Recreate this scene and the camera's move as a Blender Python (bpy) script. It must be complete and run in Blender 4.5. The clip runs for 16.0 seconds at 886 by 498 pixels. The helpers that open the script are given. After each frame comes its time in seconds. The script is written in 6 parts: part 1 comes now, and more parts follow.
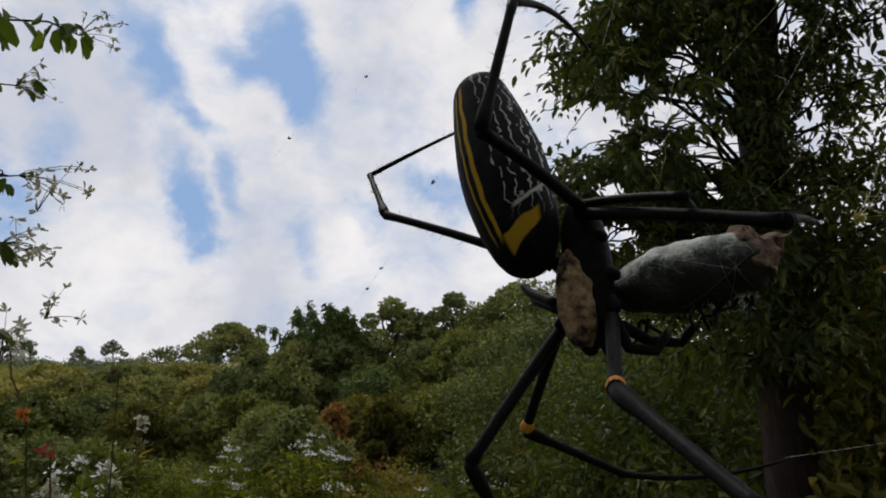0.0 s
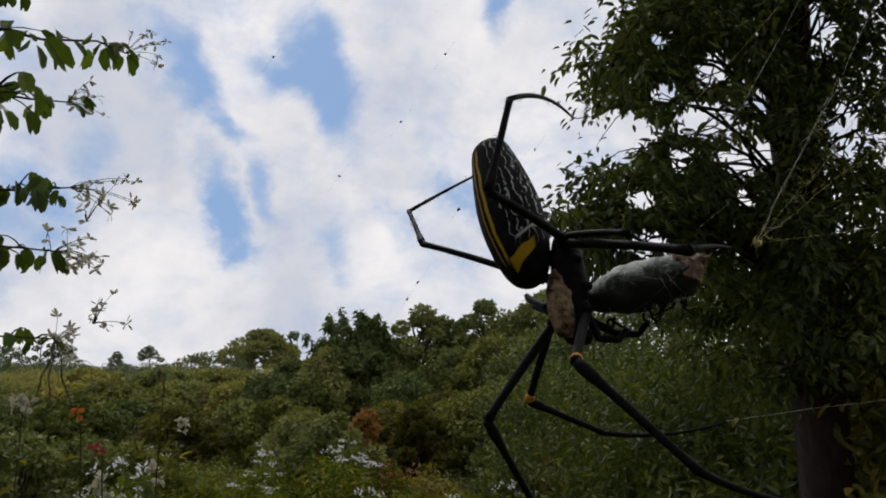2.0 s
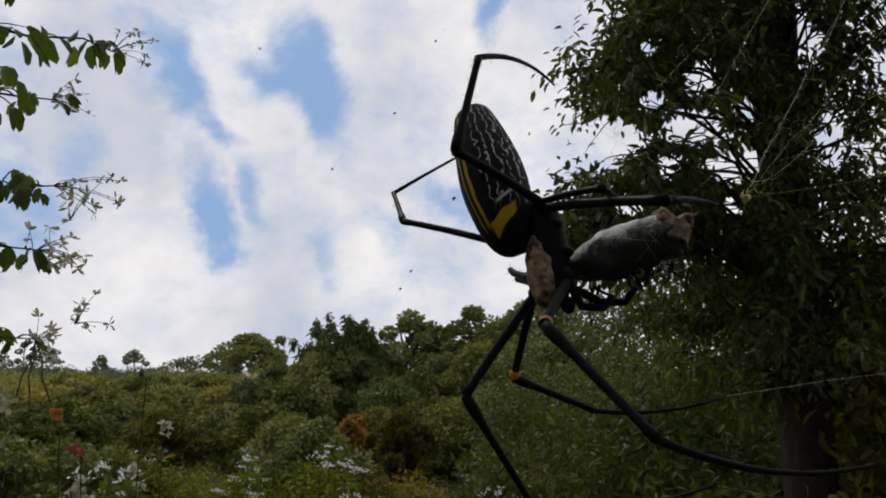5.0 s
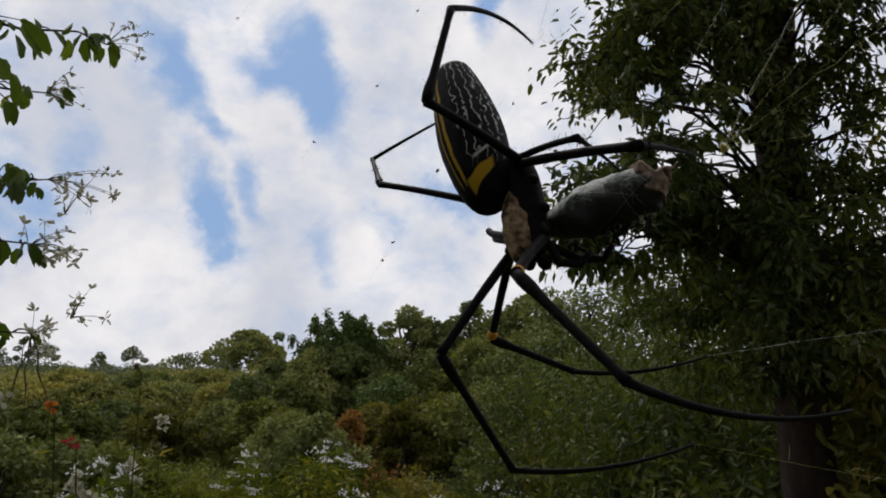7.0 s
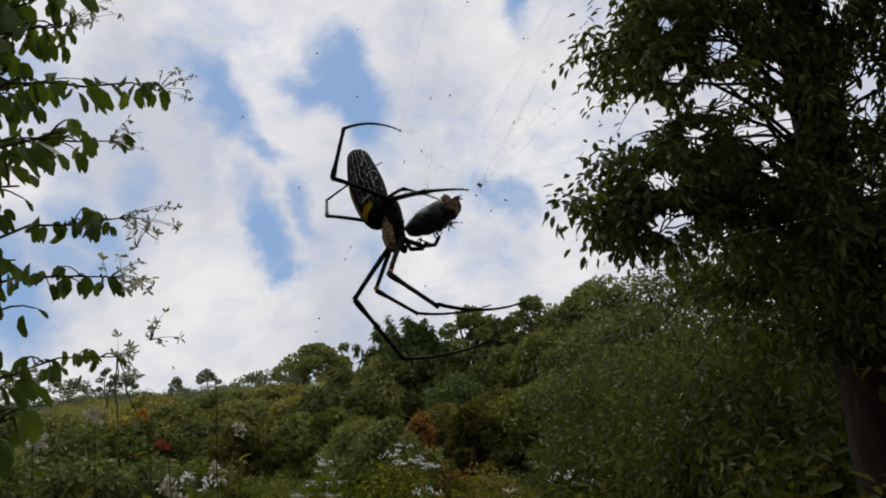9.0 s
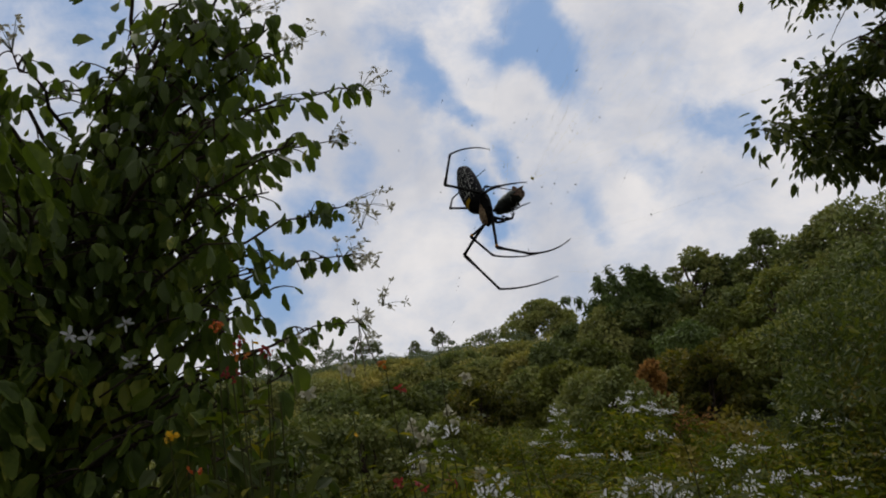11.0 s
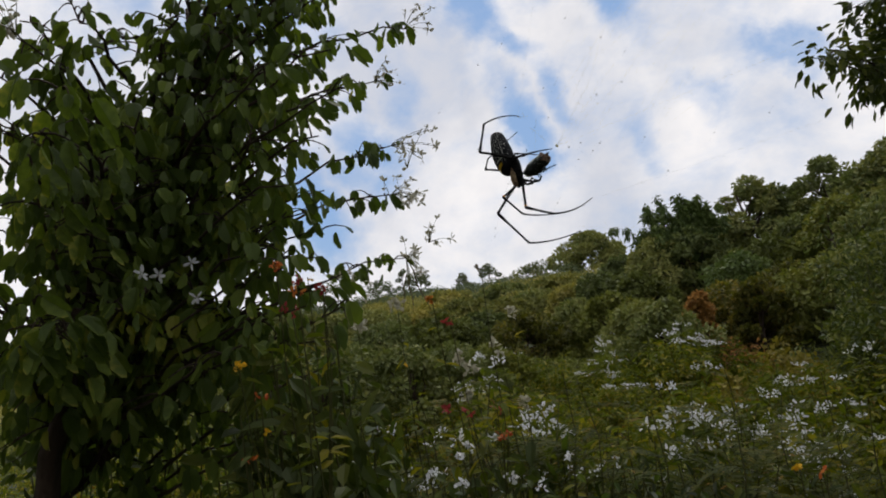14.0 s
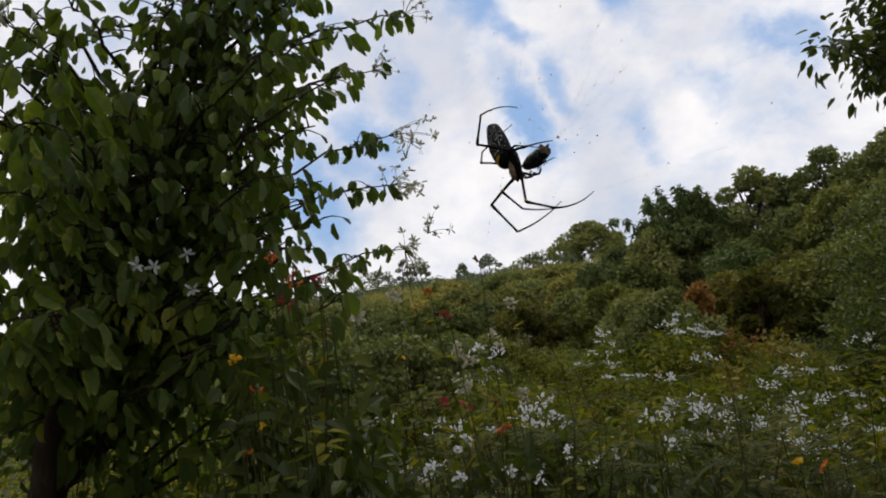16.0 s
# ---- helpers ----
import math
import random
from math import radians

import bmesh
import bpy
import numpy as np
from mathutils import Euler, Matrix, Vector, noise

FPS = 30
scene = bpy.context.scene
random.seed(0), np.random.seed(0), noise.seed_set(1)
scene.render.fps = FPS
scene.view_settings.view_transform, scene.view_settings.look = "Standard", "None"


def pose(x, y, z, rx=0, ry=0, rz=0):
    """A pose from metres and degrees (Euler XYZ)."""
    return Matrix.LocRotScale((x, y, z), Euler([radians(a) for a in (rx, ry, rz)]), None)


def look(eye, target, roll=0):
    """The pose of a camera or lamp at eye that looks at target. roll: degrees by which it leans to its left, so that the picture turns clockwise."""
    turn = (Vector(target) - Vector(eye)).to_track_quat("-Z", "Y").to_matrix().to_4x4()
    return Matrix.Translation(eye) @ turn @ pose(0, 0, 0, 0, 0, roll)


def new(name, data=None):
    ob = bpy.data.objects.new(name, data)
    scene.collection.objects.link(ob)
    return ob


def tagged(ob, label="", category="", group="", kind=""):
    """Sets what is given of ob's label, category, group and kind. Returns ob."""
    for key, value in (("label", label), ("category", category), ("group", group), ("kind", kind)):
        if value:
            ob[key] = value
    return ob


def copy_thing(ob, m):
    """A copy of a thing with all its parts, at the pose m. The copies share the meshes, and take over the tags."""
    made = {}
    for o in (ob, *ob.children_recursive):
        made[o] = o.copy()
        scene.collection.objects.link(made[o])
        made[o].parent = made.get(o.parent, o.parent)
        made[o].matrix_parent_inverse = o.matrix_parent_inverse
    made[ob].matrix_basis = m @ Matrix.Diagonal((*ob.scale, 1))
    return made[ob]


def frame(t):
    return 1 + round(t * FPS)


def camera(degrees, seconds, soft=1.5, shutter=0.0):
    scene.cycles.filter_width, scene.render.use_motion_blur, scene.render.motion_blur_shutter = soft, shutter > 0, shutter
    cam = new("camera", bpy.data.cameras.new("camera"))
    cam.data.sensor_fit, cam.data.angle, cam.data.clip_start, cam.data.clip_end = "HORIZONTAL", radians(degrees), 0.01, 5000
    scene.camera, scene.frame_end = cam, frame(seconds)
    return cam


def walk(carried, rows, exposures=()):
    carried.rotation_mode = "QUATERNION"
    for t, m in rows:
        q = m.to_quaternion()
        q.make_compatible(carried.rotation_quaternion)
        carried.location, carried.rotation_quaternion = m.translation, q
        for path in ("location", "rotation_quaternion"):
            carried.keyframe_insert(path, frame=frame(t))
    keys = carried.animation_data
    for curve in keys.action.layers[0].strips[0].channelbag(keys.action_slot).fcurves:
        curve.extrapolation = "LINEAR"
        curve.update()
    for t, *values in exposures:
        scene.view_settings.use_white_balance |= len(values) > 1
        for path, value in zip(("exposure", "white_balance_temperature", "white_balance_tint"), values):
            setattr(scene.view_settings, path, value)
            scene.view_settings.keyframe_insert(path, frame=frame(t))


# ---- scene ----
cam = camera(65.0, 16.0, soft=1.9)
EYE = 1.7
ROWS = [
    (0.0, 0.0000, -0.0000, 0.0000, 102.00, 0.00, 0.00),
    (0.5, -0.0033, -0.0082, 0.0030, 101.43, 0.02, -0.64),
    (1.0, -0.0015, -0.0096, 0.0015, 102.15, -0.20, -0.81),
    (1.5, 0.0057, -0.0331, 0.0018, 103.44, -0.73, -0.13),
    (2.0, 0.0020, -0.0481, -0.0075, 102.58, -0.51, 2.47),
    (2.5, 0.0015, -0.0397, -0.0133, 102.77, -1.19, 1.36),
    (3.0, -0.0003, -0.0373, -0.0136, 103.03, -1.41, 0.82),
    (3.5, 0.0040, -0.0382, -0.0097, 103.27, -1.24, 0.79),
    (4.0, 0.0043, -0.0398, -0.0120, 103.04, -1.20, 1.08),
    (6.3, 0.0069, -0.0341, -0.0160, 103.14, -0.49, 1.57),
    (6.5, 0.0084, -0.0357, -0.0171, 102.66, -0.50, 1.52),
    (7.0, 0.0094, -0.0315, -0.0207, 102.73, -0.64, 1.35),
    (7.5, 0.0155, -0.0426, -0.0249, 103.41, -0.40, 1.77),
    (8.0, 0.0263, -0.0755, -0.0432, 103.07, 1.20, 3.11),
    (8.2, 0.0348, -0.0908, -0.0405, 103.42, 2.30, 3.48),
    (10.3, 0.1436, -0.2818, -0.0894, 101.21, 5.88, 18.16),
    (10.5, 0.1570, -0.2958, -0.0882, 101.30, 6.46, 20.85),
    (11.0, 0.1765, -0.3146, -0.0912, 100.90, 6.70, 25.49),
    (11.5, 0.2005, -0.3094, -0.0953, 98.59, 7.58, 26.43),
    (12.0, 0.2161, -0.3282, -0.0877, 99.11, 8.11, 28.17),
    (12.5, 0.2137, -0.3354, -0.0821, 97.30, 7.62, 28.81),
    (13.0, 0.2038, -0.3328, -0.0750, 97.35, 6.69, 30.07),
    (13.5, 0.2109, -0.3615, -0.0807, 96.63, 6.40, 28.81),
    (14.0, 0.2141, -0.3737, -0.0849, 95.79, 6.70, 29.39),
    (14.5, 0.2036, -0.3417, -0.0803, 95.34, 7.09, 28.67),
    (15.0, 0.2167, -0.3595, -0.0815, 95.27, 7.47, 29.28),
    (15.5, 0.2163, -0.3554, -0.0803, 95.02, 6.64, 29.72),
    (16.0, 0.2095, -0.3550, -0.0805, 94.99, 6.63, 29.39),
]
walk(cam, [(t, pose(x, y, z + EYE, rx, ry, rz)) for t, x, y, z, rx, ry, rz in ROWS],
     [(0, 0), (8.2, 0), (10.3, -0.2), (11.2, -0.18), (12.5, -0.06), (13.0, 0.0), (14.5, 0.1), (16, 0.16)])

# ------------------------------------------------------------------ world
SUN_AZ, SUN_EL = 20.0, 55.0  # degrees, azimuth to the left of +y


def way(az, el):
    a, e = radians(az), radians(el)
    return Vector((-math.sin(a) * math.cos(e), math.cos(a) * math.cos(e), math.sin(e)))


def link(nt, a, b):
    nt.links.new(a, b)


def node(nt, kind):
    return nt.nodes.new(kind)


def math_node(nt, op, a, b=None, c=None, clamp=False):
    n = node(nt, "ShaderNodeMath")
    n.operation, n.use_clamp = op, clamp
    for i, v in enumerate((a, b, c)):
        if v is None:
            continue
        if isinstance(v, (int, float)):
            n.inputs[i].default_value = v
        else:
            link(nt, v, n.inputs[i])
    return n.outputs[0]


def ramp(nt, fac, stops):
    n = node(nt, "ShaderNodeValToRGB")
    els = n.color_ramp.elements
    while len(els) < len(stops):
        els.new(0.5)
    for el, (p, c) in zip(els, stops):
        el.position = p
        el.color = (*c, 1) if len(c) == 3 else c
    link(nt, fac, n.inputs[0])
    return n.outputs[0]


def noise_node(nt, vec, scale, detail=4.0, rough=0.55, distort=0.0):
    n = node(nt, "ShaderNodeTexNoise")
    n.inputs["Scale"].default_value, n.inputs["Detail"].default_value = scale, detail
    n.inputs["Roughness"].default_value, n.inputs["Distortion"].default_value = rough, distort
    if vec is not None:
        link(nt, vec, n.inputs["Vector"])
    return n


def mix_rgb(nt, fac, a, b, blend="MIX"):
    n = node(nt, "ShaderNodeMix")
    n.data_type, n.blend_type = "RGBA", blend
    for sock, v in ((n.inputs[0], fac), (n.inputs[6], a), (n.inputs[7], b)):
        if isinstance(v, (int, float)):
            sock.default_value = v
        elif isinstance(v, tuple):
            sock.default_value = (*v, 1)
        else:
            link(nt, v, sock)
    return n.outputs[2]


# gaps of blue in the cloud cover: azimuth, elevation, half length, half width, tilt to the right and up (degrees), strength
GAPS = [(12.4, 25.8, 4.6, 2.2, -60, 1.0), (15.0, 26.4, 2.2, 1.5, 0, 0.7), (25.6, 25.2, 4.4, 2.0, -52, 0.85), (20.3, 15.0, 4.4, 1.6, -66, 0.95),
        (17.4, 17.4, 2.6, 1.0, -60, 0.6), (18.3, 11.4, 1.7, 1.3, 0, 0.75), (11.2, 12.2, 2.0, 1.2, -80, 0.45), (-3.0, 32.2, 2.6, 1.1, 65, 0.8)]
GAPS += [(34.2, 15.2, 3.2, 1.5, -40, 0.6), (1.0, 17.0, 2.2, 1.2, -20, 0.55), (38.6, 9.6, 4.6, 2.9, -75, 0.95), (34.6, 12.6, 2.6, 1.4, -20, 0.6),
         (21.9, 22.0, 2.6, 1.1, -20, 0.7), (6.9, 15.5, 2.2, 1.4, -50, 0.5), (30.9, 18.6, 2.3, 1.4, -40, 0.4), (42, 25, 4.5, 2.6, -30, 0.7), (56, 30, 7, 4, 0, 0.6), (-16, 26, 3.5, 2, -40, 0.4)]


def build_world():
    world = bpy.data.worlds.new("cloudy_sky")
    world.use_nodes = True
    scene.world = world
    nt = world.node_tree
    nt.nodes.clear()
    coord = node(nt, "ShaderNodeTexCoord").outputs["Generated"]
    sky = node(nt, "ShaderNodeTexSky")
    sky.sky_type, sky.sun_disc = "NISHITA", False
    sky.sun_elevation, sky.sun_rotation = radians(SUN_EL), radians(-SUN_AZ)
    # a direction warped by noise, so that the clouds' edges are ragged
    warp = noise_node(nt, coord, 6.0, 9.0, 0.6)
    off = node(nt, "ShaderNodeVectorMath")
    off.operation = "SUBTRACT"
    link(nt, warp.outputs["Color"], off.inputs[0])
    off.inputs[1].default_value = (0.5, 0.5, 0.5)
    sc = node(nt, "ShaderNodeVectorMath")
    sc.operation = "SCALE"
    link(nt, off.outputs[0], sc.inputs[0])
    sc.inputs["Scale"].default_value = 0.15
    add = node(nt, "ShaderNodeVectorMath")
    add.operation = "ADD"
    link(nt, coord, add.inputs[0])
    link(nt, sc.outputs[0], add.inputs[1])
    norm = node(nt, "ShaderNodeVectorMath")
    norm.operation = "NORMALIZE"
    link(nt, add.outputs[0], norm.inputs[0])
    total = None
    axes = node(nt, "ShaderNodeSeparateXYZ")
    link(nt, norm.outputs[0], axes.inputs[0])
    bearing = math_node(nt, "MULTIPLY", math_node(nt, "ARCTAN2", axes.outputs[0], axes.outputs[1]), 180 / math.pi)
    height = math_node(nt, "MULTIPLY", math_node(nt, "ARCSINE", axes.outputs[2]), 180 / math.pi)
    for az, el, long, wide, tilt, strength in GAPS:
        u = math_node(nt, "MULTIPLY_ADD", bearing, math.cos(radians(el)), az * math.cos(radians(el)))
        v = math_node(nt, "SUBTRACT", height, el)
        ct, st = math.cos(radians(tilt)), math.sin(radians(tilt))
        a = math_node(nt, "ADD", math_node(nt, "MULTIPLY", u, ct / long), math_node(nt, "MULTIPLY", v, st / long))
        b = math_node(nt, "SUBTRACT", math_node(nt, "MULTIPLY", v, ct / wide), math_node(nt, "MULTIPLY", u, st / wide))
        q = math_node(nt, "ADD", math_node(nt, "MULTIPLY", a, a), math_node(nt, "MULTIPLY", b, b))
        mr = node(nt, "ShaderNodeMapRange")
        mr.interpolation_type = "SMOOTHSTEP"
        link(nt, math_node(nt, "SQRT", q), mr.inputs[0])
        mr.inputs[1].default_value, mr.inputs[2].default_value = 1.7, 0.2
        mr.inputs[3].default_value, mr.inputs[4].default_value = 0.0, strength
        total = mr.outputs[0] if total is None else math_node(nt, "MAXIMUM", total, mr.outputs[0])
    # drawn-out fibres of cloud
    slant = node(nt, "ShaderNodeMapping")
    slant.inputs["Rotation"].default_value = (0.0, radians(-40), 0.0)
    slant.inputs["Scale"].default_value = (0.8, 1.0, 1.25)
    link(nt, coord, slant.inputs[0])
    fine = noise_node(nt, slant.outputs[0], 8.0, 10.0, 0.6, 0.4)
    finer = noise_node(nt, slant.outputs[0], 22.0, 8.0, 0.62, 0.3)
    thin = math_node(nt, "MULTIPLY_ADD", fine.outputs["Fac"], 1.5, -0.75)
    thin = math_node(nt, "ADD", thin, math_node(nt, "MULTIPLY_ADD", finer.outputs["Fac"], 0.7, -0.35))
    edge = math_node(nt, "ADD", total, thin)
    soft_edge = node(nt, "ShaderNodeMapRange")
    soft_edge.interpolation_type = "SMOOTHSTEP"
    link(nt, edge, soft_edge.inputs[0])
    soft_edge.inputs[1].default_value, soft_edge.inputs[2].default_value = -0.2, 0.92
    gap = soft_edge.outputs[0]
    broad = noise_node(nt, coord, 4.5, 6.0, 0.55)
    shade = ramp(nt, broad.outputs["Fac"], [(0.36, (0.62, 0.635, 0.7)), (0.5, (0.79, 0.78, 0.805)), (0.66, (0.96, 0.925, 0.915))])
    blue_sky = mix_rgb(nt, 1.0, sky.outputs[0], (0.075, 0.075, 0.075), "MULTIPLY")
    blue = mix_rgb(nt, 0.8, blue_sky, (0.26, 0.42, 0.71))
    col = mix_rgb(nt, gap, shade, blue)
    bg = node(nt, "ShaderNodeBackground")
    link(nt, col, bg.inputs[0])
    bg.inputs[1].default_value = 1.0
    out = node(nt, "ShaderNodeOutputWorld")
    link(nt, bg.outputs[0], out.inputs[0])


build_world()
sun_data = bpy.data.lights.new("sun", "SUN")
sun_data.energy, sun_data.angle, sun_data.color = 0.9, radians(14), (1.0, 0.95, 0.86)
sun = new("sun", sun_data)
sun.matrix_world = look((0, 0, 0), tuple(-way(SUN_AZ, SUN_EL)))

# -------------------------------------------------------------- materials


def material(name):
    m = bpy.data.materials.new(name)
    m.use_nodes = True
    nt = m.node_tree
    nt.nodes.clear()
    out = node(nt, "ShaderNodeOutputMaterial")
    bsdf = node(nt, "ShaderNodeBsdfPrincipled")
    link(nt, bsdf.outputs[0], out.inputs[0])
    return m, nt, bsdf, out


def mat_leaf(name, stops, rough=0.5, glow=0.35, scale=30.0, single=False, shine=(1.5, 1.6, 0.6), gloss=0.2, own=0.3):
    """Foliage: colours spread leaf by leaf, mottled, some light passing through."""
    m, nt, bsdf, out = material(name)
    rnd = node(nt, "ShaderNodeObjectInfo").outputs["Random"] if single else node(nt, "ShaderNodeNewGeometry").outputs["Random Per Island"]
    pos = node(nt, "ShaderNodeTexCoord").outputs["Object"]
    mot = noise_node(nt, pos, scale, 3.0)
    far = scale < 20
    patch = noise_node(nt, pos, scale * (0.14 if far else 0.05), 3.0)
    v = math_node(nt, "MULTIPLY_ADD", mot.outputs["Fac"], 0.35, -0.17)
    v = math_node(nt, "ADD", v, rnd)
    v2 = math_node(nt, "MULTIPLY_ADD", patch.outputs["Fac"], 1.5, -0.75)
    v = math_node(nt, "MULTIPLY_ADD", v, 0.4 if far else 0.7, 0.3 if far else 0.15)
    tint = 0.8 if far else (0.0 if single else own)
    v2 = math_node(nt, "ADD", v2, math_node(nt, "MULTIPLY_ADD", node(nt, "ShaderNodeObjectInfo").outputs["Random"], tint, -0.5 * tint))
    v = math_node(nt, "ADD", v, v2, clamp=True)
    col = ramp(nt, v, stops)
    link(nt, col, bsdf.inputs["Base Color"])
    bsdf.inputs["Roughness"].default_value = rough
    bsdf.inputs["Specular IOR Level"].default_value = gloss
    tr = node(nt, "ShaderNodeBsdfTranslucent")
    link(nt, mix_rgb(nt, 1.0, col, shine, "MULTIPLY"), tr.inputs[0])
    mx = node(nt, "ShaderNodeMixShader")
    mx.inputs[0].default_value = glow
    link(nt, bsdf.outputs[0], mx.inputs[1])
    link(nt, tr.outputs[0], mx.inputs[2])
    link(nt, mx.outputs[0], out.inputs[0])
    return m


def mat_rough(name, stops, scale, rough=0.8, bump=0.3, bump_scale=None, spec=0.3, stretch=(1, 1, 1)):
    m, nt, bsdf, out = material(name)
    pos = node(nt, "ShaderNodeTexCoord").outputs["Object"]
    mp = node(nt, "ShaderNodeMapping")
    mp.inputs["Scale"].default_value = stretch
    link(nt, pos, mp.inputs[0])
    n1 = noise_node(nt, mp.outputs[0], scale, 6.0, 0.6)
    n2 = noise_node(nt, mp.outputs[0], scale * 0.17, 3.0)
    v = math_node(nt, "MULTIPLY_ADD", n2.outputs["Fac"], 0.8, -0.4)
    v = math_node(nt, "ADD", v, n1.outputs["Fac"], clamp=True)
    link(nt, ramp(nt, v, stops), bsdf.inputs["Base Color"])
    bsdf.inputs["Roughness"].default_value = rough
    bsdf.inputs["Specular IOR Level"].default_value = spec
    n3 = noise_node(nt, mp.outputs[0], bump_scale or scale * 2, 5.0, 0.65)
    bp = node(nt, "ShaderNodeBump")
    bp.inputs["Strength"].default_value = bump
    bp.inputs["Distance"].default_value = 0.5 / scale
    link(nt, n3.outputs["Fac"], bp.inputs["Height"])
    link(nt, bp.outputs[0], bsdf.inputs["Normal"])
    return m


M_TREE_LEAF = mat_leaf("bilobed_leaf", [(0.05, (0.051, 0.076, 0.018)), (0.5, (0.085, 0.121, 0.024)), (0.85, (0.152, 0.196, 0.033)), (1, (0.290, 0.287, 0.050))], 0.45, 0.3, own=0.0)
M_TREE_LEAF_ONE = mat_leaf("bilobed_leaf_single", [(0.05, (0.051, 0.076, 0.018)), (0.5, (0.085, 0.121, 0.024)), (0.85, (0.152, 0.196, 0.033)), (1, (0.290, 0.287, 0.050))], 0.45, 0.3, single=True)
# a darker green that partly carries the deep shade in its colour
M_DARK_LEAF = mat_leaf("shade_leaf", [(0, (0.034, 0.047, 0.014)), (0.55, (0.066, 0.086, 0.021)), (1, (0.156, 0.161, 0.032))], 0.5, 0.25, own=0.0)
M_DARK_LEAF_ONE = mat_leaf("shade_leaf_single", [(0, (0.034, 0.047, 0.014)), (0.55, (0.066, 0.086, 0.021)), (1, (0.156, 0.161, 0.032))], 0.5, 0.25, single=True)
M_OLIVE_LEAF = mat_leaf("olive_leaf", [(0, (0.042, 0.047, 0.010)), (0.55, (0.091, 0.089, 0.016)), (1, (0.194, 0.147, 0.028))], 0.55, 0.35)
M_MEADOW_LEAF = mat_leaf("meadow_leaf", [(0, (0.050, 0.067, 0.007)), (0.5, (0.107, 0.128, 0.013)), (1, (0.274, 0.229, 0.025))], 0.5, 0.35, gloss=0.12)
M_HERB = mat_leaf("herb_leaf", [(0, (0.032, 0.044, 0.004)), (0.5, (0.066, 0.075, 0.007)), (0.8, (0.119, 0.095, 0.011)), (1, (0.227, 0.121, 0.017))], 0.6, 0.3, gloss=0.08)
M_HILL_LEAF = mat_leaf("hillside_leaf", [(0, (0.098, 0.107, 0.033)), (0.5, (0.185, 0.186, 0.051)), (1, (0.350, 0.293, 0.078))], 0.7, 0.16, 4.0)
# distance haze is put into these ridge colours by lightening and greying them
M_HAZED_LEAF = mat_leaf("hazed_ridge_leaf", [(0, (0.089, 0.110, 0.067)), (0.5, (0.121, 0.139, 0.077)), (1, (0.166, 0.173, 0.092))], 0.8, 0.2, 2.0)
M_SLOPE_LEAF = mat_leaf("slope_leaf", [(0, (0.074, 0.088, 0.019)), (0.5, (0.140, 0.154, 0.030)), (1, (0.263, 0.247, 0.047))], 0.6, 0.16, 4.0)
# grove and bamboo greens are lifted in colour to imitate the hazy air
M_GROVE_LEAF = mat_leaf("grove_leaf", [(0, (0.071, 0.090, 0.030)), (0.5, (0.126, 0.147, 0.046)), (1, (0.222, 0.222, 0.069))], 0.55, 0.16, 4.0, gloss=0.14)
M_BAMBOO_LEAF = mat_leaf("bamboo_leaf", [(0, (0.059, 0.088, 0.023)), (0.5, (0.104, 0.138, 0.035)), (1, (0.178, 0.200, 0.058))], 0.6, 0.16, 4.0)
M_RUST_LEAF = mat_leaf("withered_leaf", [(0, (0.146, 0.086, 0.027)), (0.5, (0.325, 0.164, 0.044)), (1, (0.455, 0.258, 0.066))], 0.8, 0.3, shine=(1.0, 1.0, 1.0))
M_YELLOW_LEAF = mat_leaf("yellowing_leaf", [(0, (0.120, 0.102, 0.022)), (0.5, (0.204, 0.168, 0.033)), (1, (0.300, 0.240, 0.055))], 0.7, 0.3)
M_PETAL = mat_leaf("white_petal", [(0.0, (0.66, 0.66, 0.66)), (0.6, (0.82, 0.82, 0.83)), (1, (0.86, 0.85, 0.82))], 0.6, 0.4, 60.0, shine=(1.0, 1.0, 1.0))
M_CREAM = mat_leaf("cream_bract", [(0.0, (0.34, 0.31, 0.22)), (0.6, (0.5, 0.47, 0.36)), (1, (0.62, 0.6, 0.5))], 0.7, 0.3, 60.0, shine=(1.0, 1.0, 0.9))
M_YELLOW = mat_leaf("yellow_petal", [(0.0, (0.6, 0.32, 0.02)), (1, (0.78, 0.48, 0.02))], 0.6, 0.35, 60.0, shine=(1.0, 1.0, 1.0))
M_ORANGE = mat_leaf("orange_petal", [(0.0, (0.4, 0.06, 0.02)), (0.5, (0.55, 0.13, 0.03)), (1, (0.65, 0.25, 0.04))], 0.6, 0.35, 60.0, shine=(1.0, 1.0, 1.0))
M_RED = mat_leaf("red_petal", [(0.0, (0.22, 0.025, 0.025)), (1, (0.4, 0.06, 0.05))], 0.6, 0.35, 60.0, shine=(1.0, 1.0, 1.0))
M_STEM = mat_rough("green_stem", [(0.3, (0.0371, 0.0420, 0.0075)), (0.7, (0.0742, 0.0720, 0.0150))], 40, 0.7)
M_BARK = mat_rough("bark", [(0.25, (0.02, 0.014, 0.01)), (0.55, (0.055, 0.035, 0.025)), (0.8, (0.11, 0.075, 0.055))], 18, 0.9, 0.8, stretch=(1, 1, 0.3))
# the bark once more, with shade put into its colour
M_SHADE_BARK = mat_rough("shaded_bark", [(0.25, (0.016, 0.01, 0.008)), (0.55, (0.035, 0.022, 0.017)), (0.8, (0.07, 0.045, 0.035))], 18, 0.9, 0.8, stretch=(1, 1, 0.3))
M_GROUND = mat_rough("undergrowth_ground", [(0.25, (0.02, 0.025, 0.01)), (0.5, (0.045, 0.055, 0.02)), (0.75, (0.08, 0.085, 0.035))], 3.0, 0.95, 0.6)
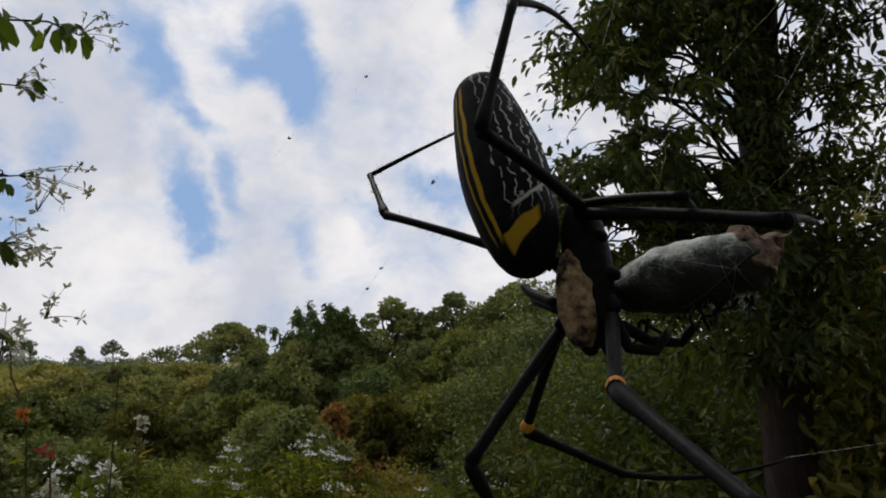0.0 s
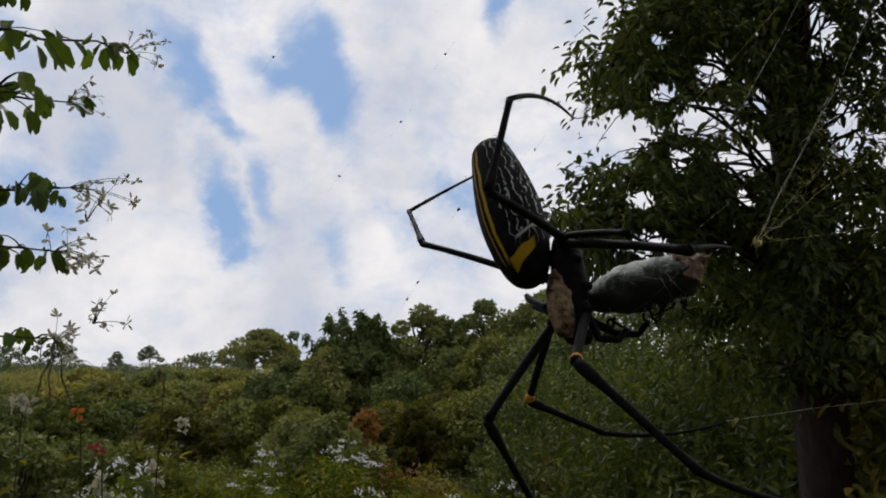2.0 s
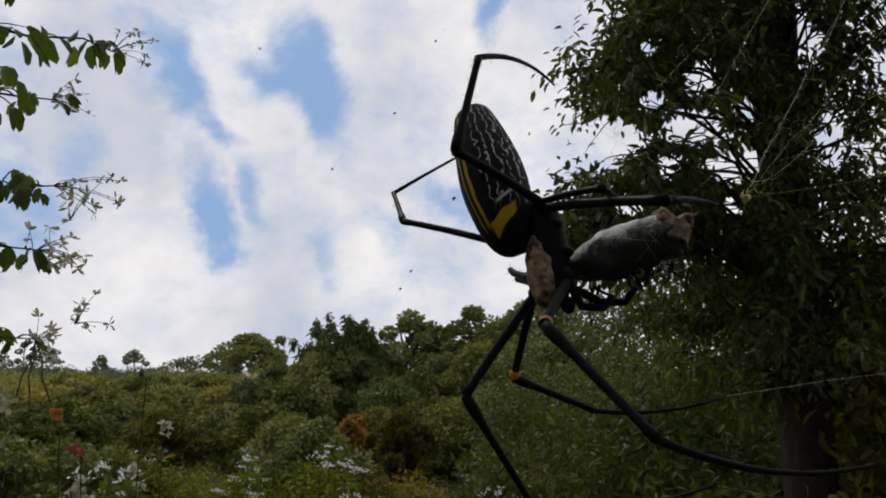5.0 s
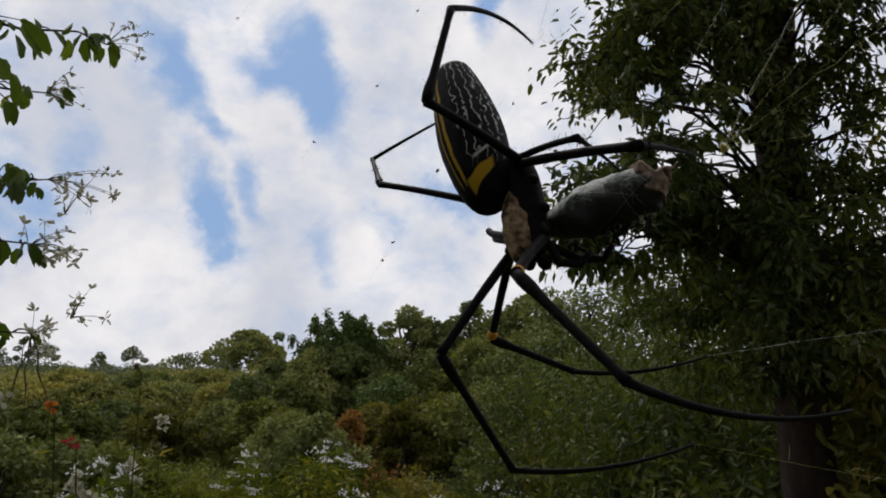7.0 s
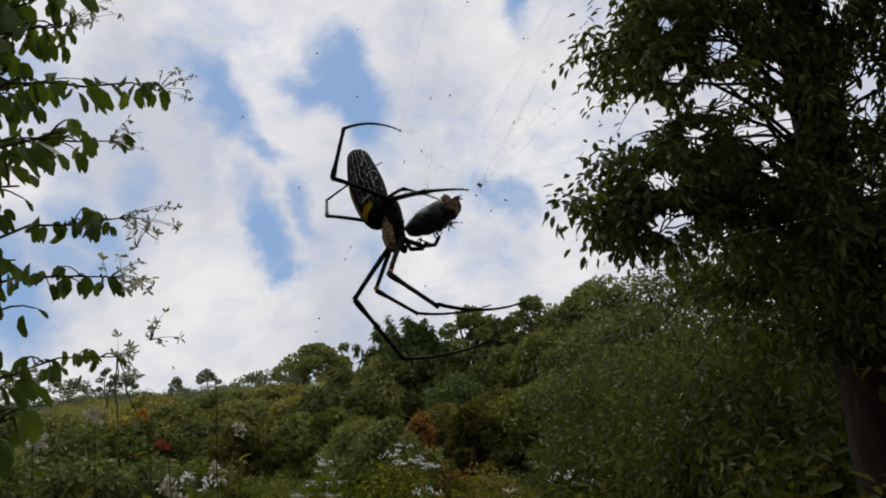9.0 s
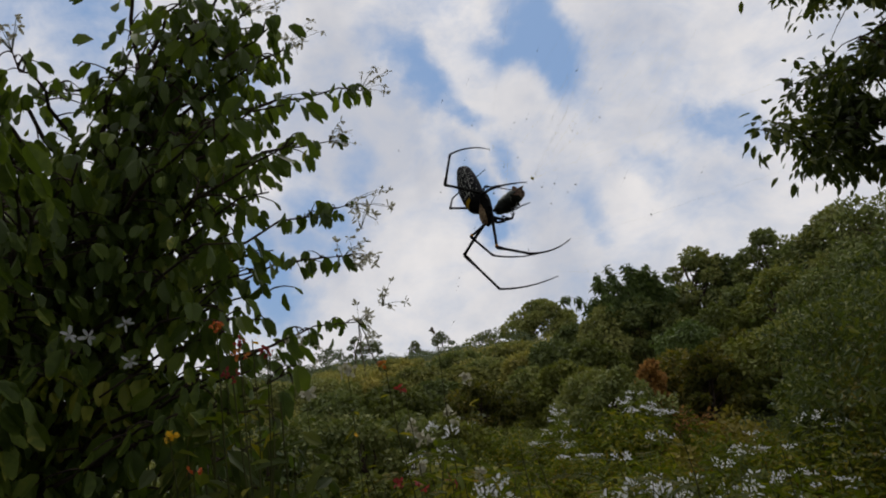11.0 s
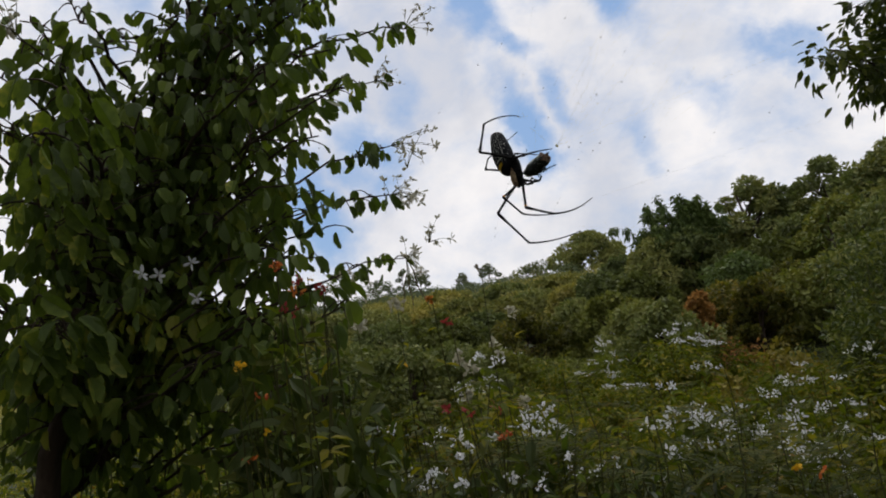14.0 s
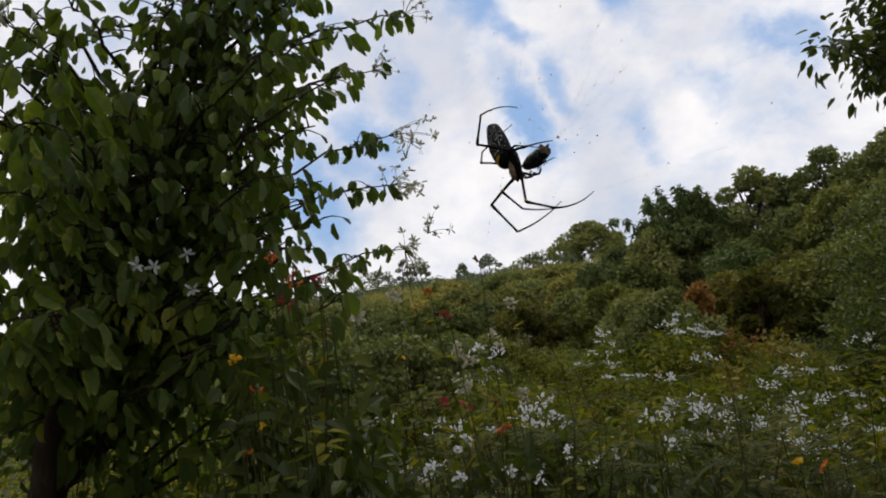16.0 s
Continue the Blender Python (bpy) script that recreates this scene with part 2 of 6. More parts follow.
M_SOIL = mat_rough("red_soil", [(0.3, (0.16, 0.06, 0.03)), (0.7, (0.27, 0.11, 0.05))], 3.0, 0.95, 0.6)
M_POD = mat_rough("dry_pod", [(0.3, (0.06, 0.045, 0.02)), (0.7, (0.14, 0.11, 0.05))], 60, 0.7)

# ---------------------------------------------------------- mesh building
RNG = np.random.RandomState(5)


class Geo:
    """Collects vertices and faces for one mesh."""

    def __init__(self):
        self.verts, self.faces, self.count = [], [], 0

    def add(self, verts, faces):
        self.verts.append(np.asarray(verts, float).reshape(-1, 3))
        base = self.count
        self.faces.extend([tuple(int(i) + base for i in f) for f in faces])
        self.count += len(self.verts[-1])

    def tube(self, path, radii, sides=7, cap=True):
        path = np.asarray(path, float)
        n = len(path)
        tang = np.gradient(path, axis=0)
        tang /= np.linalg.norm(tang, axis=1)[:, None] + 1e-12
        ref = np.array([0.3, 0.9, 0.2]) if abs(tang[0][2]) > 0.7 else np.array([0.1, 0.2, 1.0])
        u = np.cross(tang, ref)
        u /= np.linalg.norm(u, axis=1)[:, None] + 1e-12
        v = np.cross(tang, u)
        a = np.linspace(0, 2 * np.pi, sides, endpoint=False)
        ring = np.cos(a)[None, :, None] * u[:, None] + np.sin(a)[None, :, None] * v[:, None]
        pts = path[:, None] + ring * np.asarray(radii, float)[:, None, None]
        faces = []
        for i in range(n - 1):
            for k in range(sides):
                k2 = (k + 1) % sides
                faces.append((i * sides + k, i * sides + k2, (i + 1) * sides + k2, (i + 1) * sides + k))
        if cap:
            faces.append(tuple(range(sides - 1, -1, -1)))
            faces.append(tuple((n - 1) * sides + k for k in range(sides)))
        self.add(pts.reshape(-1, 3), faces)

    def leaves(self, shape, at, along, up, length, width):
        """Many leaves at once: a flat template bent to each leaf's own axes."""
        tv, tf = shape
        tv = np.asarray(tv, float)
        at, along, up = (np.asarray(q, float).reshape(-1, 3) for q in (at, along, up))
        n = len(at)
        along = along / (np.linalg.norm(along, axis=1)[:, None] + 1e-9)
        side = np.cross(along, up)
        side /= np.linalg.norm(side, axis=1)[:, None] + 1e-9
        up = np.cross(side, along)
        length, width = np.broadcast_to(length, n), np.broadcast_to(width, n)
        p = (at[:, None] + along[:, None] * (tv[None, :, 0:1] * length[:, None, None])
             + side[:, None] * (tv[None, :, 1:2] * width[:, None, None]) + up[:, None] * (tv[None, :, 2:3] * length[:, None, None]))
        k = len(tv)
        base = self.count
        self.verts.append(p.reshape(-1, 3))
        starts = base + k * np.arange(n)
        for f in tf:
            self.faces.extend((starts[:, None] + np.asarray(f)[None]).tolist())
        self.count += n * k

    def mesh(self, name, mat, smooth=False):
        me = bpy.data.meshes.new(name)
        me.from_pydata(np.concatenate(self.verts).tolist() if self.verts else [], [], self.faces)
        me.materials.append(mat)
        if smooth:
            me.polygons.foreach_set("use_smooth", [True] * len(me.polygons))
        me.update()
        return me


def part(name, geo, mat, parent=None, label="", smooth=False, kind=""):
    ob = new(name, geo.mesh(name, mat, smooth))
    if parent is not None:
        ob.parent = parent
    return tagged(ob, label=label, kind=kind)


def thing(name, at, label, category, group="", kind=""):
    ob = new(name)
    ob.empty_display_size = 0.05
    ob.location = at
    return tagged(ob, label, category, group, kind)


SIMPLE_LEAF = ([(0, 0, 0), (0.3, 0.42, 0.06), (0.7, 0.34, 0.0), (1, 0, -0.16), (0.5, 0, -0.06), (0.3, -0.42, 0.06), (0.7, -0.34, 0.0)],
               [(0, 4, 3, 2, 1), (0, 5, 6, 3, 4)])
BILOBED_LEAF = ([(0, 0, 0), (0.12, 0.36, 0.08), (0.5, 0.52, 0.15), (0.9, 0.36, 0.02), (0.98, 0.17, -0.1), (0.78, 0, -0.1), (0.4, 0, -0.05),
                 (0.12, -0.36, 0.08), (0.5, -0.52, 0.15), (0.9, -0.36, 0.02), (0.98, -0.17, -0.1)],
                [(0, 6, 2, 1), (6, 5, 4, 3, 2), (0, 7, 8, 6), (6, 8, 9, 10, 5)])
NARROW_LEAF = ([(0, 0, 0), (0.4, 0.5, 0), (1, 0, -0.12), (0.45, 0, -0.03), (0.4, -0.5, 0)], [(0, 3, 2, 1), (0, 4, 2, 3)])
SPRAY_LEAF = ([(0, -0.3, 0), (0.15, 0.5, 0.04), (1, 0.1, -0.08), (0.7, -0.5, 0.02)], [(0, 3, 2, 1)])
SCRAP_LEAF = ([(0, -0.4, 0), (0.1, 0.5, 0.05), (0.7, 0.42, 0), (1, -0.1, -0.1), (0.6, -0.55, 0.03)], [(0, 4, 3, 2, 1)])
PETAL = ([(0, 0, 0), (0.45, 0.34, 0.08), (0.9, 0.22, 0.02), (1, -0.05, -0.05), (0.85, -0.25, 0.02), (0.4, -0.3, 0.08)], [(0, 5, 4, 3, 2, 1)])


def unit(n, rng=None):
    v = (rng or RNG).normal(size=(n, 3))
    return v / np.linalg.norm(v, axis=1)[:, None]


def bend(a, b, steps, sag=0.0, wob=0.0, rng=None):
    """A curved way from a to b, sagging in its middle (up: positive)."""
    a, b = np.asarray(a, float), np.asarray(b, float)
    t = np.linspace(0, 1, steps)[:, None]
    p = a + (b - a) * t
    p[:, 2:3] += sag * 4 * t * (1 - t)
    if wob:
        w = (rng or RNG).normal(size=(steps, 3)) * wob
        w[0] = w[-1] = 0
        p += w
    return p


def step(a, b, v):
    t = min(1.0, max(0.0, (v - a) / (b - a)))
    return t * t * (3 - 2 * t)


def land(x, y):
    """The ground's height: a hollow before the camera, a ridge far off, a nearer slope to the right."""
    d = math.hypot(x, y)
    h = -0.25 * step(1.5, 5, y) + 6.3 * step(9, 105, y) + 0.7 * step(-9, 4, x) * step(11, 42, y)
    h -= 5.0 * step(118, 260, y)
    h += 0.25 * noise.noise((x * 0.13, y * 0.13, 1.0)) * step(4, 12, d) + 0.5 * noise.noise((x * 0.03, y * 0.03, 4.0)) * step(25, 60, d)
    return h


# ----------------------------------------------------------------- ground
def build_ground():
    xs = np.concatenate([-np.geomspace(1500, 6, 34), np.linspace(-5, 5, 11), np.geomspace(6, 1500, 34)])
    ys = np.concatenate([-np.geomspace(1500, 4, 16), np.linspace(-3, 30, 34), np.geomspace(32, 2000, 40)])
    g = Geo()
    g.add([(x, y, land(x, y)) for y in ys for x in xs],
          [(j * len(xs) + i, j * len(xs) + i + 1, (j + 1) * len(xs) + i + 1, (j + 1) * len(xs) + i) for j in range(len(ys) - 1) for i in range(len(xs) - 1)])
    ob = part("ground", g, M_GROUND, smooth=True)
    tagged(ob, "dark earth overgrown with low green weeds", "ground", kind="structure")


build_ground()


# ---------------------------------------------------- hillside vegetation
def clump(g, centre, radius, height, n, size, rng, shape=SPRAY_LEAF):
    """Leaves on the shell of an uneven dome."""
    d = unit(n, rng)
    d[:, 2] = np.abs(d[:, 2]) * 1.0 - 0.15
    lump = np.array([0.75 + 0.5 * noise.noise((q[0] * 2.1 + centre[0], q[1] * 2.1 + centre[1], q[2] * 2.1)) for q in d])
    r = (0.72 + 0.32 * rng.rand(n)) * (lump + 0.1)
    p = np.asarray(centre) + d * r[:, None] * np.array([radius, radius, height])
    along = d + unit(n, rng) * 0.8
    along[:, 2] -= 0.35
    g.leaves(shape, p, along, d + unit(n, rng) * 0.5, size * (0.6 + 0.8 * rng.rand(n)), size * (0.45 + 0.5 * rng.rand(n)))


def build_scrub():
    """Bushes that cover the slopes, thinning with distance."""
    bands = [(3.9, 6.4, 60, 0.34, 0.62, 460, 0.055, M_MEADOW_LEAF, "leafy green weeds in mounds between the flowers"),
             (5.5, 9.5, 120, 0.42, 0.66, 460, 0.06, M_HERB, "dark brownish green weeds in mounds"),
             (8.5, 14, 170, 0.5, 0.6, 480, 0.055, M_MEADOW_LEAF, "leafy green bushes below the slope"),
             (13, 24, 200, 0.75, 0.5, 700, 0.062, M_SLOPE_LEAF, "olive green bushes on the near slope"),
             (24, 45, 270, 1.2, 0.7, 600, 0.105, M_HILL_LEAF, "dense green scrub on the hillside"),
             (45, 80, 360, 2.0, 1.0, 440, 0.18, M_HILL_LEAF, "green scrub on the far hillside"),
             (80, 125, 420, 2.4, 1.2, 380, 0.2, M_HAZED_LEAF, "scrub along the ridge, paled to stand in for haze")]
    for near, far, n, radius, height, leaves, size, mat, label in bands:
        rng = np.random.RandomState(int(near * 7))
        g = Geo()
        for _ in range(n):
            d = math.sqrt(near ** 2 + (far ** 2 - near ** 2) * rng.rand())
            az = radians(-36 + 104 * rng.rand())
            x, y = -d * math.sin(az), d * math.cos(az)
            if 0.13 < math.atan2(-x, y) < 0.185 and 9 < d < 19:
                continue
            k = 0.6 + 0.8 * rng.rand()
            clump(g, (x, y, land(x, y) - 0.1 * height), radius * k, height * k * (0.7 + 0.6 * rng.rand()), int(leaves * k), size, rng)
        ob = part("bushes", g, mat)
        tagged(ob, label, "bushes", kind="stuff")


build_scrub()


def hill_tree(name, x, y, tall, wide, mat, label, seed, leaf=0.3, n=900, bare=0.3, lobes=9):
    """A tree of the slope: trunk, limbs, and a crown of leaf clumps with gaps."""
    rng = np.random.RandomState(seed)
    z = land(x, y)
    t = thing(name, (x, y, z), label, "tree", "trees on the hillside")
    wood, crown = Geo(), Geo()
    top = np.array([wide * 0.12 * rng.normal(), wide * 0.1 * rng.normal(), tall * 0.82])
    trunk = bend((0, 0, -0.3), top, 7, 0, wide * 0.04, rng)
    wood.tube(trunk, np.linspace(tall * 0.028, tall * 0.008, 7), 7)
    for i in range(lobes):
        f = bare + (1 - bare) * (i + 0.5) / lobes
        a = i * 2.4 + rng.rand()
        reach = wide * 0.5 * (0.4 + 0.9 * math.sin(math.pi * min(1, 0.22 + 0.75 * f))) * (0.6 + 0.5 * rng.rand())
        if i == lobes - 1:
            reach = 0.05
        r = wide * (0.1 + 0.1 * rng.rand())
        c = np.array([math.cos(a) * reach, math.sin(a) * reach, (tall - 0.75 * r) * f * (0.97 + 0.03 * rng.rand())])
        start = trunk[min(6, max(1, int(f * 5)))]
        limb = Geo()
        limb.tube(bend(start, c, 5, -0.03 * tall, 0.02 * tall, rng), np.linspace(tall * 0.012, tall * 0.003, 5), 5)
        part("limb", limb, M_BARK, t, smooth=True)
        k = n // lobes
        d = unit(k, rng)
        q = c + d * (r * (0.45 + 0.7 * rng.rand(k) ** 0.6))[:, None] * np.array([1.15, 1.15, 0.75])
        along = d + unit(k, rng) * 0.7
        along[:, 2] -= 0.3
        crown.leaves(SPRAY_LEAF, q, along, d + unit(k, rng) * 0.6, leaf * (0.6 + 0.8 * rng.rand(k)), leaf * (0.4 + 0.4 * rng.rand(k)))
    part("trunk", wood, M_BARK, t, smooth=True)
    part("crown", crown, mat, t)
    return t


def place(az, d):
    return -d * math.sin(radians(az)), d * math.cos(radians(az))


def top_height(az, el, d):
    """How tall a tree at that distance stands whose top shows at that elevation."""
    x, y = place(az, d)
    return EYE + d * math.tan(radians(el)) - land(x, y)


def build_hill_trees():
    # azimuth, elevation of the top, distance, width, material: the grove on the skyline, then the slope below it, then the bushes at its foot
    rows = [(4.3, 8.2, 38, 2.7, M_GROVE_LEAF), (2.5, 7.2, 39, 2.9, M_GROVE_LEAF), (-1.0, 8.6, 38, 3.2, M_GROVE_LEAF), (0.9, 6.9, 40, 2.6, M_GROVE_LEAF), (-2.7, 7.3, 36, 2.6, M_GROVE_LEAF), (-4.4, 8.4, 35, 3.0, M_GROVE_LEAF),
            (-5.9, 9.4, 34, 3.4, M_GROVE_LEAF), (-8, 9.6, 34, 5.0, M_GROVE_LEAF), (-11.5, 10.5, 32, 5.6, M_GROVE_LEAF), (-16, 11.7, 30, 5.6, M_GROVE_LEAF), (-21, 11.7, 28, 6.7, M_GROVE_LEAF), (-27, 12.7, 26, 6.7, M_GROVE_LEAF), (-33, 12.7, 25, 6.7, M_GROVE_LEAF),
            (11.8, 4.6, 34, 2.6, M_GROVE_LEAF), (9.0, 4.8, 34, 2.8, M_GROVE_LEAF), (6.6, 5.0, 38, 2.6, M_GROVE_LEAF)]
    rows += [(-1.7, 5.7, 28, 2.4, M_SLOPE_LEAF), (1.2, 4.6, 30, 2.4, M_GROVE_LEAF), (3.4, 3.4, 28, 2.2, M_SLOPE_LEAF), (-4.2, 5.0, 26, 2.6, M_GROVE_LEAF), (-7, 6.0, 25, 3.2, M_GROVE_LEAF), (-10, 7.2, 23, 3.4, M_DARK_LEAF),
             (5.6, 2.4, 26, 2.0, M_BAMBOO_LEAF), (14.2, 3.3, 44, 2.8, M_GROVE_LEAF), (13.2, 1.8, 30, 2.0, M_SLOPE_LEAF), (16.2, 2.2, 34, 2.6, M_GROVE_LEAF), (18.4, 1.5, 36, 2.2, M_HILL_LEAF), (21.5, 1.4, 40, 2.6, M_GROVE_LEAF), (24.2, 1.0, 38, 2.4, M_HILL_LEAF)]
    rows += [(27.5, 1.4, 46, 3.0, M_HILL_LEAF), (31, 1.4, 48, 3.4, M_HILL_LEAF), (36, 1.4, 44, 4.0, M_GROVE_LEAF), (41, 2.0, 40, 4.0, M_HILL_LEAF), (46, 2.4, 36, 4.0, M_GROVE_LEAF), (52, 2.4, 34, 4.0, M_HILL_LEAF), (19.6, 2.5, 62, 4.0, M_HILL_LEAF),
             (24, 2.2, 60, 3.4, M_GROVE_LEAF), (29, 2.2, 64, 3.6, M_HILL_LEAF), (22.9, -0.2, 20, 1.7, M_OLIVE_LEAF), (26, 0.1, 26, 2.0, M_GROVE_LEAF), (29.6, 0.2, 24, 1.8, M_SLOPE_LEAF), (34, 0.2, 24, 2.2, M_GROVE_LEAF)]
    rows += [(18.2, 0.2, 22, 1.6, M_GROVE_LEAF), (15.6, 0.4, 20, 1.6, M_SLOPE_LEAF), (13.4, -0.6, 16, 1.4, M_GROVE_LEAF), (11.2, -0.7, 13, 1.2, M_GROVE_LEAF), (6.8, 0.2, 18, 1.6, M_OLIVE_LEAF), (4.6, 0.2, 17, 1.1, M_OLIVE_LEAF), (2.0, 1.2, 20, 2.0, M_OLIVE_LEAF),
             (-0.6, 1.4, 18, 2.0, M_SLOPE_LEAF), (-3.4, 2.3, 18, 2.4, M_GROVE_LEAF), (-7, 2.9, 16, 2.5, M_DARK_LEAF), (-11, 3.1, 15, 2.9, M_GROVE_LEAF), (-14, 2.7, 13, 3.1, M_GROVE_LEAF), (8.7, -0.5, 14, 0.42, M_RUST_LEAF)]
    rows += [(33, -2.0, 9, 1.2, M_GROVE_LEAF), (37.5, -1.7, 10, 1.4, M_GROVE_LEAF), (29, -2.4, 10, 1.1, M_GROVE_LEAF), (42, -1.5, 9, 1.5, M_DARK_LEAF), (26, -2.8, 11, 1.1, M_SLOPE_LEAF), (-6, 3.6, 14, 2.2, M_DARK_LEAF), (-9, 4.4, 13, 2.4, M_DARK_LEAF), (-12.5, 4.6, 12, 2.4, M_DARK_LEAF)]
    for i, (az, el, d, wide, mat) in enumerate(rows):
        x, y = place(az, d)
        label = {"grove_leaf": "dark green bushy tree of the hillside grove", "olive_leaf": "olive green young tree on the slope", "slope_leaf": "yellowish green young tree on the slope",
                 "hillside_leaf": "rounded green tree standing in the scrub", "shade_leaf": "dark tree behind the overhanging boughs", "bamboo_leaf": "light green feathery young tree on the slope",
                 "withered_leaf": "small bush of rust-coloured withered leaves"}[mat.name]
        hill_tree("hill_tree", x, y, max(1.2, top_height(az, el, d)), wide, mat, label, 100 + i, leaf=0.0046 * d + 0.03, n=6000, bare=0.06, lobes=22)
    # trees that stand out along the ridge
    ridge = [(16.6, 5.3, 95, 7.5), (20.9, 3.5, 105, 4.6), (22.0, 3.2, 106, 3.4), (25.2, 3.7, 108, 2.4), (27.4, 3.2, 108, 2.0), (30.9, 3.7, 104, 2.6), (32.2, 4.1, 106, 2.2), (34.4, 3.4, 100, 4.4), (38.5, 3.8, 95, 5.0)]
    for i, (az, el, d, wide) in enumerate(ridge):
        x, y = place(az, d)
        hill_tree("ridge_tree", x, y, top_height(az, el + 0.4, d), wide, M_HAZED_LEAF if i > 2 else M_GROVE_LEAF, "small tree against the sky on the ridge" if i else "broad domed tree on the ridge",
                  200 + i, leaf=0.26 if i else 0.42, n=1100 if i else 8000, bare=0.2 + 0.25 * (i % 2) if i else 0.12, lobes=8 if i else 14)


build_hill_trees()


def build_bamboo():
    """A clump of arching bamboo canes at the grove's edge."""
    az, d = 9.9, 35.0
    x, y = place(az, d)
    tall = top_height(az, 8.2, d)
    t = thing("bamboo_clump", (x, y, land(x, y)), "tall arching bamboo clump with drooping leafy tips", "bamboo")
    rng = np.random.RandomState(31)
    leaf = Geo()
    for i in range(34):
        a = rng.rand() * 6.28
        lean = 0.3 + 1.7 * rng.rand()
        root = 0.2 + 0.6 * rng.rand()
        h = tall * (0.66 + 0.34 * rng.rand() * (1.15 - 0.3 * lean))
        if i == 0:
            a, lean, h = 3.14, 2.5, tall * 0.9
        s = np.linspace(0, 1, 12)
        out = root + lean * s ** 2.4
        path = np.stack([math.cos(a) * out, math.sin(a) * out, h * (s - 0.08 * s ** 6 * lean)], 1)
        cane = Geo()
        cane.tube(path, np.linspace(0.05, 0.008, 12), 6)
        part("cane", cane, M_STEM, t, smooth=True)
        # plumes of leaves on side twigs, thinning towards the tip
        for j in range(16):
            f = 0.25 + 0.75 * (j + rng.rand()) / 16
            p = np.array([np.interp(f, s, path[:, c]) for c in range(3)])
            k = 34
            side = unit(1, rng)[0] * np.array([1, 1, 0.4]) * (0.75 - 0.45 * f)
            w = rng.rand(k)
            base = p + side * w[:, None] + np.array([0, 0, -0.3]) * (w ** 2)[:, None] + unit(k, rng) * 0.12
            along = unit(k, rng) * 0.7 + side / (np.linalg.norm(side) + 1e-6) * 0.6
            along[:, 2] -= 0.7
            leaf.leaves(NARROW_LEAF, base, along, unit(k, rng), 0.36 * (0.6 + 0.6 * rng.rand(k)), 0.1)
    part("leaves", leaf, M_BAMBOO_LEAF, t)


build_bamboo()


def build_soil():
    """A gully of bare red earth with withered brush."""
    g = Geo()
    rng = np.random.RandomState(8)
    pts, n = [], 14
    for i in range(n):
        for j in range(6):
            d = 11 + 8 * i / (n - 1)
            az = 8.6 + (j - 2.5) * 0.8 + 0.5 * math.sin(i)
            x, y = place(az, d)
            pts.append((x, y, land(x, y) + 0.05 + 0.12 * rng.rand()))
    g.add(pts, [(i * 6 + j, i * 6 + j + 1, (i + 1) * 6 + j + 1, (i + 1) * 6 + j) for i in range(n - 1) for j in range(5)])
    tagged(part("bare_soil", g, M_SOIL, smooth=True), "strip of bare reddish earth on the slope", "soil", kind="structure")
    g = Geo()
    for az, d, s, h in ((9.3, 15, 0.7, 1.7), (9.1, 13.5, 0.6, 1.2), (9.6, 16.5, 0.8, 1.6), (8.9, 12, 0.6, 0.9), (5.4, 14, 0.6, 1.3), (6.6, 15, 0.6, 1.4)):
        x, y = place(az, d)
        clump(g, (x, y, land(x, y)), 0.75 * s, 0.7 * h, 520, 0.06, rng)
    tagged(part("withered_brush", g, M_RUST_LEAF), "rusty withered brush on bare earth", "brush", kind="stuff")
    g = Geo()
    for az, d, s, h in ((3.2, 13, 0.9, 0.9), (4.4, 14, 0.8, 0.8), (1.6, 12, 0.7, 0.8), (7.2, 10, 0.5, 0.7), (6.2, 11.5, 0.6, 0.7)):
        x, y = place(az, d)
        clump(g, (x, y, land(x, y)), 0.8 * s, h, 420, 0.1, rng)
    tagged(part("yellow_brush", g, M_YELLOW_LEAF), "yellowing brush on the slope", "brush", kind="stuff")


build_soil()


def build_unseen_woods():
    """An unseen wood, added at the camera's back to shut out that side's sky."""
    rng = np.random.RandomState(71)
    g = Geo()
    for i in range(90):
        a = math.pi * (1.0 + 1.0 * rng.rand())
        d = 2.8 + 2.5 * rng.rand()
        x, y = d * math.cos(a) * 1.3, d * math.sin(a) - 0.4
        z = 0.3 + 7.0 * rng.rand()
        clump(g, (x, y, z), 1.1, 1.1, 90, 0.34, rng, SCRAP_LEAF)
    tagged(part("woods", g, M_DARK_LEAF), "unseen leafy wood added to block light from the sky", "woods", kind="stuff")


build_unseen_woods()


# -------------------------------------------------- tree with lobed leaves
def flower_spray(g_stalk, g_bract, at, out, rng, size=0.09, n=9):
    """A loose head of thin stalks with pale starry bracts."""
    for _ in range(n):
        tip = np.asarray(at) + (np.asarray(out) + unit(1, rng)[0] * 0.8) * size * (0.5 + 0.6 * rng.rand())
        g_stalk.tube(bend(at, tip, 4, 0.1 * size, 0, rng), [0.0012, 0.001, 0.0009, 0.0008], 4, cap=False)
        k = 5
        d = unit(k, rng)
        g_bract.leaves(PETAL, np.repeat(tip[None], k, 0), d, unit(k, rng), 0.022 * (0.7 + 0.6 * rng.rand(k)), 0.014)


